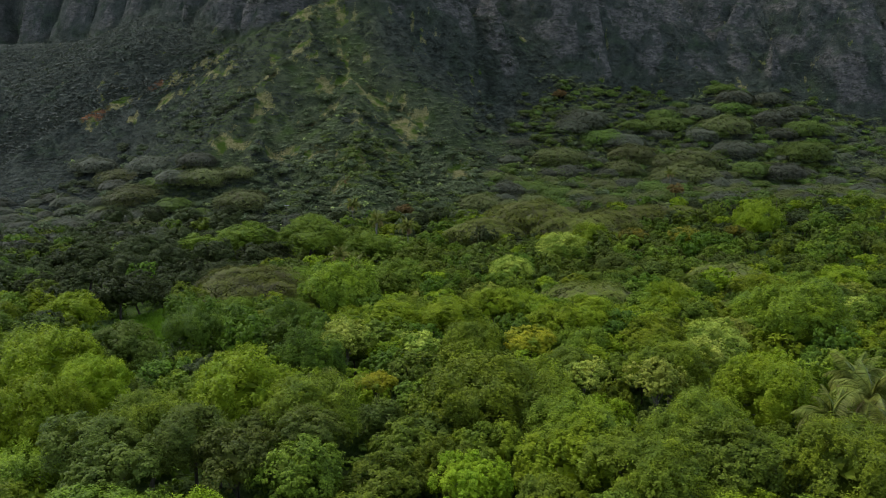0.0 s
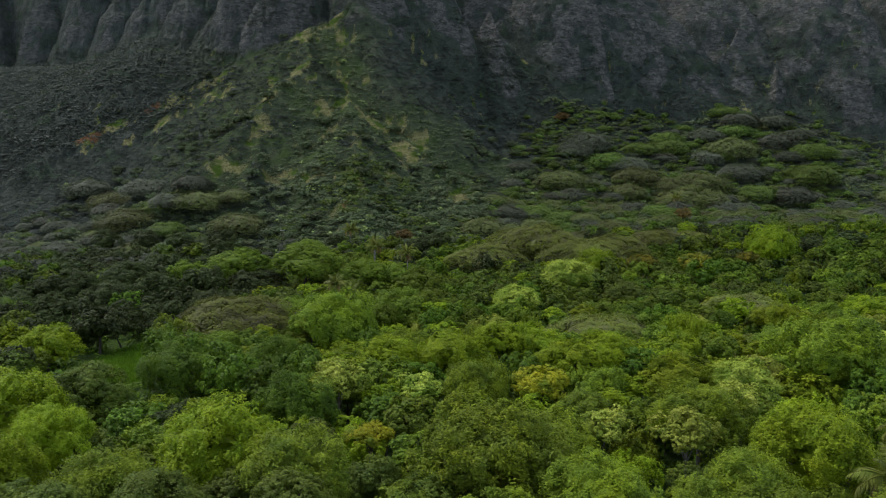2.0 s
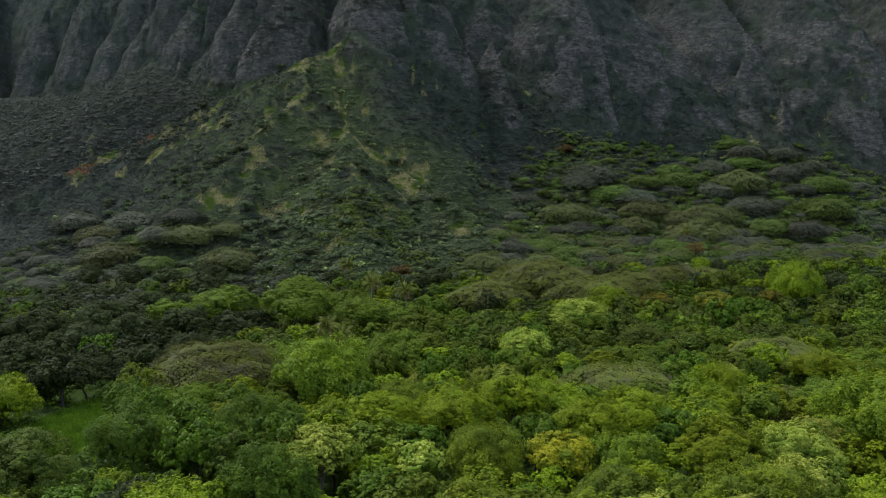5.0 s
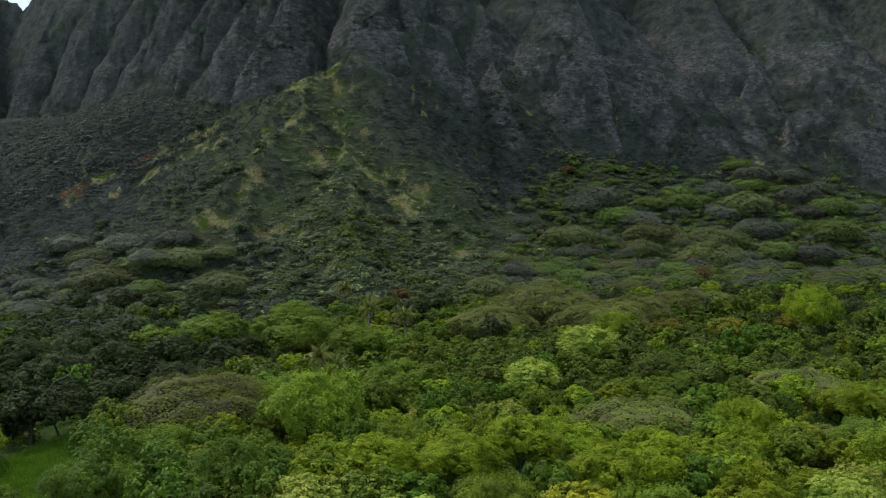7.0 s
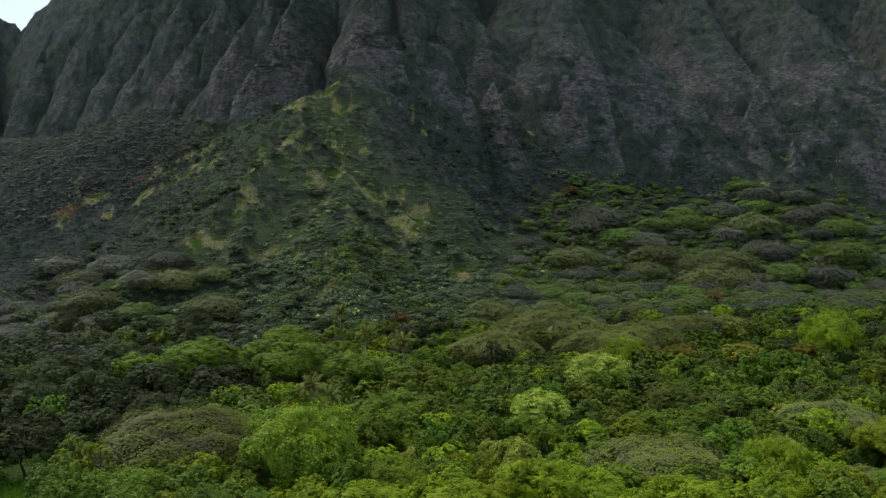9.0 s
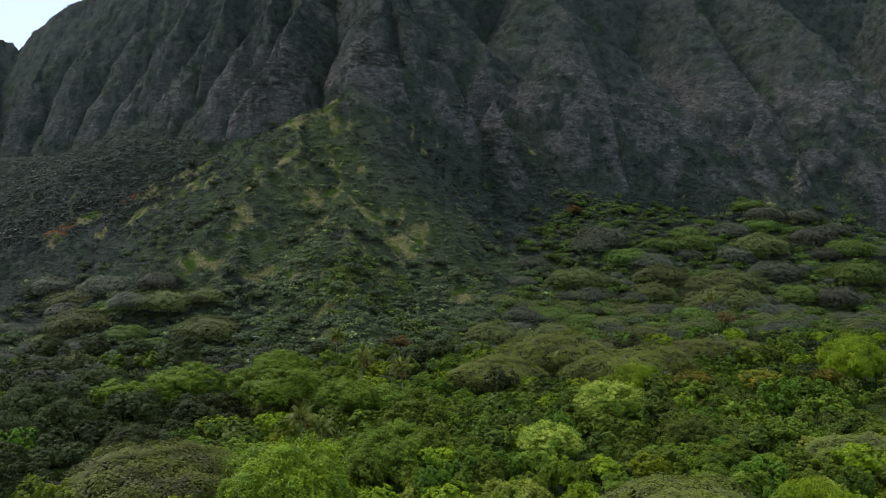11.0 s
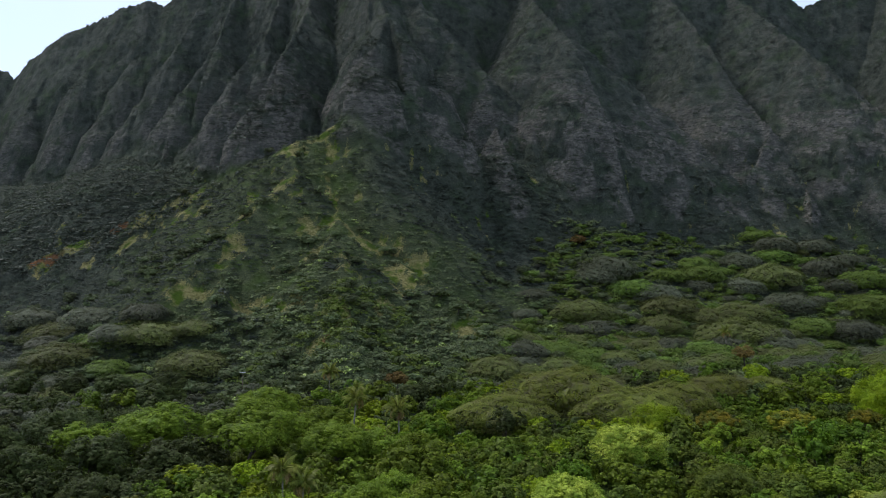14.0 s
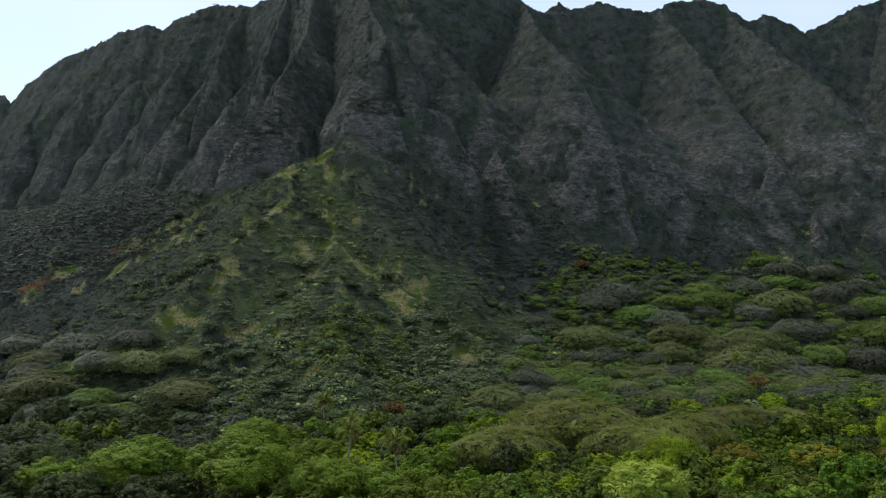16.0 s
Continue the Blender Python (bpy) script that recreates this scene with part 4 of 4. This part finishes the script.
# umbrella trees up the eastern slope
tries = 0
while tries < 9000 and COUNT.get("slope_umbrella", 0) < 298:
    tries += 1
    y = R7.uniform(440, 775)
    x = R7.uniform(20, 0.60 * y)
    if x < 20 + 0.28 * (y - 480) or steep_at(x, y) > 0.75:
        continue
    r = R7.uniform(6, 11) if R7.random() < 0.7 else R7.uniform(11, 15)
    if not free_at(x, y, r, 0.46) or float(meadow_cover(np.array(x), np.array(y))) > 0.25:
        continue
    u = R7.random()
    if y > 640:
        u, r = 0.35 + 0.65 * u, 0.75 * r
    plant_umbrella("olive_far" if u < 0.40 else "grey_far" if u < 0.78 else "dome_far", x, y, r, R7, 0.22, R7.uniform(0.85, 1.1), "slope_umbrella_tree"), claim(x, y, r)
    COUNT["slope_umbrella"] = COUNT.get("slope_umbrella", 0) + 1
tries = 0
while tries < 900 and COUNT.get("slope_west", 0) < 60:
    tries += 1
    x, y = R7.uniform(-420, -120), R7.uniform(450, 600)
    if x > -120 - 0.9 * (y - 450) or not free_at(x, y, 10, 0.75):
        continue
    r = R7.uniform(7, 13)
    plant_umbrella("grey_far" if R7.random() < 0.7 else "olive_far", x, y, r, R7, 0.42, 1.1), claim(x, y, r)
    COUNT["slope_west"] = COUNT.get("slope_west", 0) + 1


# low trees between the umbrella trees, and over the foot of the hill
for key, x0, x1, y0, y1 in (("slope", 20, 430, 440, 800), ("hillside", -300, 150, 440, 770)):
    tries = 0
    while tries < 7000 and COUNT.get(key, 0) < 292:
        tries += 1
        y = R7.uniform(y0, y1)
        x, r = R7.uniform(x0, x1), R7.uniform(3.4, 7.0)
        if abs(x) > 0.6 * y or (key == "slope" and x < 20 + 0.28 * (y - 480)) or steep_at(x, y) > 0.9 or not free_at(x, y, r, 0.42) or meadow_cover(np.array(x), np.array(y)) > 0.25 or grass_cover(np.array(x), np.array(y)) > 0.4:
            continue
        plant(key, x, y, r, R7.uniform(0.6, 0.9), R7, top=spot(x, y) + 2.2 + 0.75 * r), claim(x, y, r)


# scrub on the hill and the lower cliffs: uncountable
def bush_template(rng, leaves, size):
    """A low rounded bush of a few leafy mounds."""
    s = Soup()
    mounds = rng.normal(size=(5, 3)) * [0.42, 0.42, 0.12] + [0, 0, 0.12]
    pick = rng.integers(0, 5, leaves)
    o = rng.normal(size=(leaves, 3)) + [0, 0, 0.5]
    o[:, 2] = np.abs(o[:, 2])
    o /= np.linalg.norm(o, axis=1, keepdims=True)
    s.leaves(mounds[pick] + o * rng.uniform(0.42, 0.62, (leaves, 1)) * [1, 1, 0.8], o + [0, 0, 0.45], size, rng, 0.5, 0, 0.25)
    return np.concatenate(s.v), np.concatenate(s.t)


LOW_BUSHES = [bush_template(NPR, 52, 0.17) for q in range(8)]
FULL_BUSHES = [bush_template(NPR, 90, 0.17) for q in range(6)]
CRAG_BUSHES = [bush_template(NPR, 18, 0.30) for q in range(6)]


def scrub(name, label, x, y, z, size, mat, forms=None, flat=1.0):
    vs, ts, n = [], [], 0
    forms = forms or LOW_BUSHES
    pick = NPR.integers(0, len(forms), len(x))
    for q, (bv, bt) in enumerate(forms):
        m = np.nonzero(pick == q)[0]
        if not len(m):
            continue
        a = NPR.uniform(0, 6.283, len(m))
        c, s = np.cos(a)[:, None], np.sin(a)[:, None]
        v = np.stack([(bv[None, :, 0] * c - bv[None, :, 1] * s), (bv[None, :, 0] * s + bv[None, :, 1] * c), np.repeat(bv[None, :, 2], len(m), 0)], -1)
        sc = size[m][:, None, None] * np.stack([NPR.uniform(0.8, 1.25, len(m)), NPR.uniform(0.8, 1.25, len(m)), NPR.uniform(0.75, 1.2, len(m)) * flat], -1)[:, None, :]
        v = v * sc + np.stack([x[m], y[m], z[m]], -1)[:, None, :]
        vs.append(v.reshape(-1, 3))
        ts.append((bt[None] + (n + np.arange(len(m)) * len(bv))[:, None, None]).reshape(-1, 3))
        n += v.shape[0] * v.shape[1]
    ob = new(name, mesh_np(name, np.concatenate(vs), np.concatenate(ts), [mat]))
    tagged(ob, label, "shrubs", kind="stuff")
    return ob


def scatter(k, y0, y1, spread, seed):
    rng = np.random.default_rng(seed)
    y = rng.uniform(y0 ** 1.5, y1 ** 1.5, k) ** (1 / 1.5)
    x = rng.uniform(-1, 1, k) * spread * y
    return x, y, rng


lx, ly, srng = scatter(36000, 425, 800, 0.62, 5)
hx, hy, hrng = scatter(3000, 850, 1050, 0.60, 6)
fx, fy, frng = scatter(9000, 735, 860, 0.60, 16)
wx_, wy_ = frng.uniform(-560, -150, 9000), frng.uniform(755, 960, 9000)   # the apron west of the hill; its dark scrub also paints cloud shade
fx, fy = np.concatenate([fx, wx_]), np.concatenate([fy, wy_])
sx, sy = np.concatenate([lx, hx, fx]), np.concatenate([ly, hy, fy])
sz, sproud = land(sx, sy)
sz = ground_z(sx, sy, GZ) + 0.4
e_ = 8.0
slope = np.hypot((ground_z(sx + e_, sy) - ground_z(sx, sy)) / e_, (ground_z(sx, sy + e_) - ground_z(sx, sy)) / e_)
keep = (slope < 1.7 - 0.4 * smooth(840, 880, sy)) & (grass_cover(sx, sy) < 0.3 + 0.6 * srng.random(len(sx))) & (meadow_cover(sx, sy) < 0.3) & (sz < 300)
sx, sy, sz = sx[keep], sy[keep], sz[keep]
# tone turns dark westward: cloud shade put into the choice of scrub
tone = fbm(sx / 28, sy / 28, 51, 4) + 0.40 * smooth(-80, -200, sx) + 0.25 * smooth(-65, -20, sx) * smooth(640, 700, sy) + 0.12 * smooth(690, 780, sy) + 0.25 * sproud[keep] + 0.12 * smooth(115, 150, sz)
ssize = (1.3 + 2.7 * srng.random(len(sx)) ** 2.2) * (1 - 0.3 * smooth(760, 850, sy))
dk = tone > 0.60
pl = (~dk) & (srng.random(len(sx)) < 0.035)
gr = ~(dk | pl)
scrub("scrub", "dense mid-green shrubs covering the hillside", sx[gr], sy[gr], sz[gr] - 0.34 * ssize[gr], ssize[gr], LEAF["scrub"], flat=0.85)
scrub("dark_scrub", "dense dark shrubs in gullies, under cliffs and westward, toned for cloud shade", sx[dk], sy[dk], sz[dk] - 0.34 * ssize[dk], ssize[dk], LEAF["scrub_dark"], flat=0.85)
scrub("pale_scrub", "scattered pale-leaved shrubs on the slope", sx[pl], sy[pl], sz[pl], ssize[pl], LEAF["scrub_pale"])
# thickets between the umbrella trees of the eastern slope
tx, ty, trng = scatter(11500, 430, 785, 0.62, 19)
tm = ((tx > 40 + 0.25 * (ty - 480)) | (ty + 40 * fbm(tx / 25, ty / 25, 73, 2) < 590)) & (meadow_cover(tx, ty) < 0.3)
tx, ty = tx[tm], ty[tm]
tz, tt = ground_z(tx, ty, GZ) - 0.3, fbm(tx / 30, ty / 30, 71, 3) + 0.1 * smooth(620, 780, ty) + 0.16 * smooth(-20, -140, tx)
tsize = trng.uniform(2.2, 4.8, len(tx))
for nm, lab, sel, mt in (("slope_thicket", "mid-green bushes filling the slope between umbrella trees", tt < 0.5, "dome"),
                         ("dark_slope_thicket", "dark green bushes filling the slope between umbrella trees", (tt >= 0.5) & (trng.random(len(tx)) < 0.93), "scrub"),
                         ("pale_slope_thicket", "pale-leaved bushes dotted over the upper slope", (tt >= 0.5) & (trng.random(len(tx)) < 0.05), "scrub_pale")):
    scrub(nm, lab, tx[sel], ty[sel], tz[sel], tsize[sel], LEAF[mt], FULL_BUSHES)
# undergrowth between the trees of the valley
ux, uy, urng = scatter(4500, 62, 440, 0.70, 8)
um = meadow_cover(ux, uy) < 0.35
ux, uy = ux[um], uy[um]
uz = ground_z(ux, uy)
scrub("undergrowth", "low green undergrowth and saplings beneath the trees", ux, uy, uz, urng.uniform(1.2, 3.4, len(ux)), LEAF["deep"])
# long grass of the clearings
def tuft(rng):
    v = []
    for i in range(16):
        a, ln = rng.uniform(0, 6.283), rng.uniform(0.5, 1.1)
        p = rng.normal(size=2) * 0.55
        d = np.array([math.cos(a), math.sin(a)])
        v += [[p[0] - 0.12 * d[1], p[1] + 0.12 * d[0], -0.1], [p[0] + 0.12 * d[1], p[1] - 0.12 * d[0], -0.1], [p[0] + 0.5 * d[0], p[1] + 0.5 * d[1], ln]]
    return np.array(v), np.arange(48).reshape(16, 3)


TUFTS = [tuft(NPR) for q in range(5)]
mrng = np.random.default_rng(29)
mx_, my_ = np.concatenate([mrng.uniform(-110, -62, 9000), mrng.uniform(5, 38, 1500)]), np.concatenate([mrng.uniform(172, 280, 9000), mrng.uniform(368, 408, 1500)])
mm = meadow_cover(mx_, my_) > 0.3
mx_, my_ = mx_[mm], my_[mm]
scrub("meadow_grass", "bright green long grass in the forest clearings", mx_, my_, ground_z(mx_, my_), mrng.uniform(0.6, 1.1, len(mx_)), LEAF["grass"], TUFTS)
# bushes clinging to the cliffs, as thick on steep faces as on ledges
crng = np.random.default_rng(23)
band = (GY[:-1, :-1] > 735) & (GY[:-1, :-1] < 1115) & (np.abs(GX[:-1, :-1]) < 0.62 * GY[:-1, :-1])
ex, ey, ez = (np.stack([np.diff(q, axis=1)[:-1], np.diff(q, axis=0)[:, :-1]]) for q in (GX, GY, GZ))
area = np.sqrt((ey[0] * ez[1] - ez[0] * ey[1]) ** 2 + (ez[0] * ex[1] - ex[0] * ez[1]) ** 2 + (ex[0] * ey[1] - ey[0] * ex[1]) ** 2)
# thicker on the scrubby western wall, partly to darken it like cloud shade
weight = (area * band * (1 - 0.93 * rock[:-1, :-1]) * (1 + 0.9 * smooth(-140, -260, GX)[:-1, :-1]) * smooth(0.25, 0.6, fbm(GX / 20, GY / 20 + GZ / 30, 91, 4)[:-1, :-1] + 0.12)).ravel()
cell = crng.choice(weight.size, 36000, p=weight / weight.sum())
ci, cj = np.unravel_index(cell, area.shape)
cu, cv = crng.random(len(cell)), crng.random(len(cell))
cx, cy, cz = (q[ci, cj] + cu * (q[ci, cj + 1] - q[ci, cj]) + cv * (q[ci + 1, cj] - q[ci, cj]) for q in (GX, GY, GZ))
csize = (0.9 + 1.7 * crng.random(len(cell)) ** 2.5) * (1 + 1.0 * smooth(250, 150, cz))
scrub("cliff_scrub", "dark shrubs clinging to gullies and ledges of the cliff", cx, cy, cz - 0.3 * csize, csize, LEAF["scrub_cliff"], CRAG_BUSHES, 0.75)
# bushes along the skyline
kx = np.random.default_rng(9).uniform(-640, 640, 900)
ky = np.interp(kx, [-626, -510, -376, -280, -79, 75, 227, 640], [1200, 1160, 1120, 1085, 1000, 1040, 1080, 1090]) + np.random.default_rng(10).normal(0, 5, 900)
reach = np.linspace(-30, 30, 25)
crest = np.stack([ground_z(kx, ky + q, GZ) for q in reach])
best = crest.argmax(0)
ky, kz = ky + reach[best], crest.max(0) - 0.6
scrub("ridge_shrubs", "small dark shrubs along the skyline ridge", kx, ky, kz, np.random.default_rng(12).uniform(0.8, 2.0, 900), LEAF["scrub_dark"])


# utility poles
def box(s, lo, hi, mat=0):
    (x0, y0, z0), (x1, y1, z1) = lo, hi
    v = np.array([[x0, y0, z0], [x1, y0, z0], [x1, y1, z0], [x0, y1, z0], [x0, y0, z1], [x1, y0, z1], [x1, y1, z1], [x0, y1, z1]])
    s.add(v, np.array([[0, 2, 1], [0, 3, 2], [4, 5, 6], [4, 6, 7], [0, 1, 5], [0, 5, 4], [1, 2, 6], [1, 6, 5], [2, 3, 7], [2, 7, 6], [3, 0, 4], [3, 4, 7]]), mat)


def utility_pole(x, y, top, arm):
    z = spot(x, y)
    h = top - z
    base = new("utility_pole")
    tagged(base, "weathered wooden utility pole with pale crossarm", "utility pole", "utility poles")
    base.matrix_basis = pose(x, y, z)
    s = Soup()
    s.tube([[0, 0, -0.8], [0, 0, h * 0.5], [0, 0, h]], [0.19, 0.16, 0.12], 10)
    part("post", s.mesh("post", [POLE_WOOD]), base)
    if arm:
        s = Soup()
        box(s, (-1.5, -0.2, h - 0.62), (1.5, -0.08, h - 0.46))
        part("crossarm", s.mesh("crossarm", [PALE_PAINT]), base, "pale painted crossarm")
        for u in (-1.35, -0.7, 0.7, 1.35):
            s = Soup()
            s.tube([[u, -0.14, h - 0.46], [u, -0.14, h - 0.36], [u, -0.14, h - 0.3], [u, -0.14, h - 0.18]], [0.03, 0.09, 0.06, 0.05], 8)
            part("insulator", s.mesh("insulator", [PALE_PAINT]), base)
    return base


utility_pole(14, 398, 2.5, True)
utility_pole(-1, 364, 1.5, True)
utility_pole(196, 425, 24, False)
utility_pole(-84, 464, 20, True)
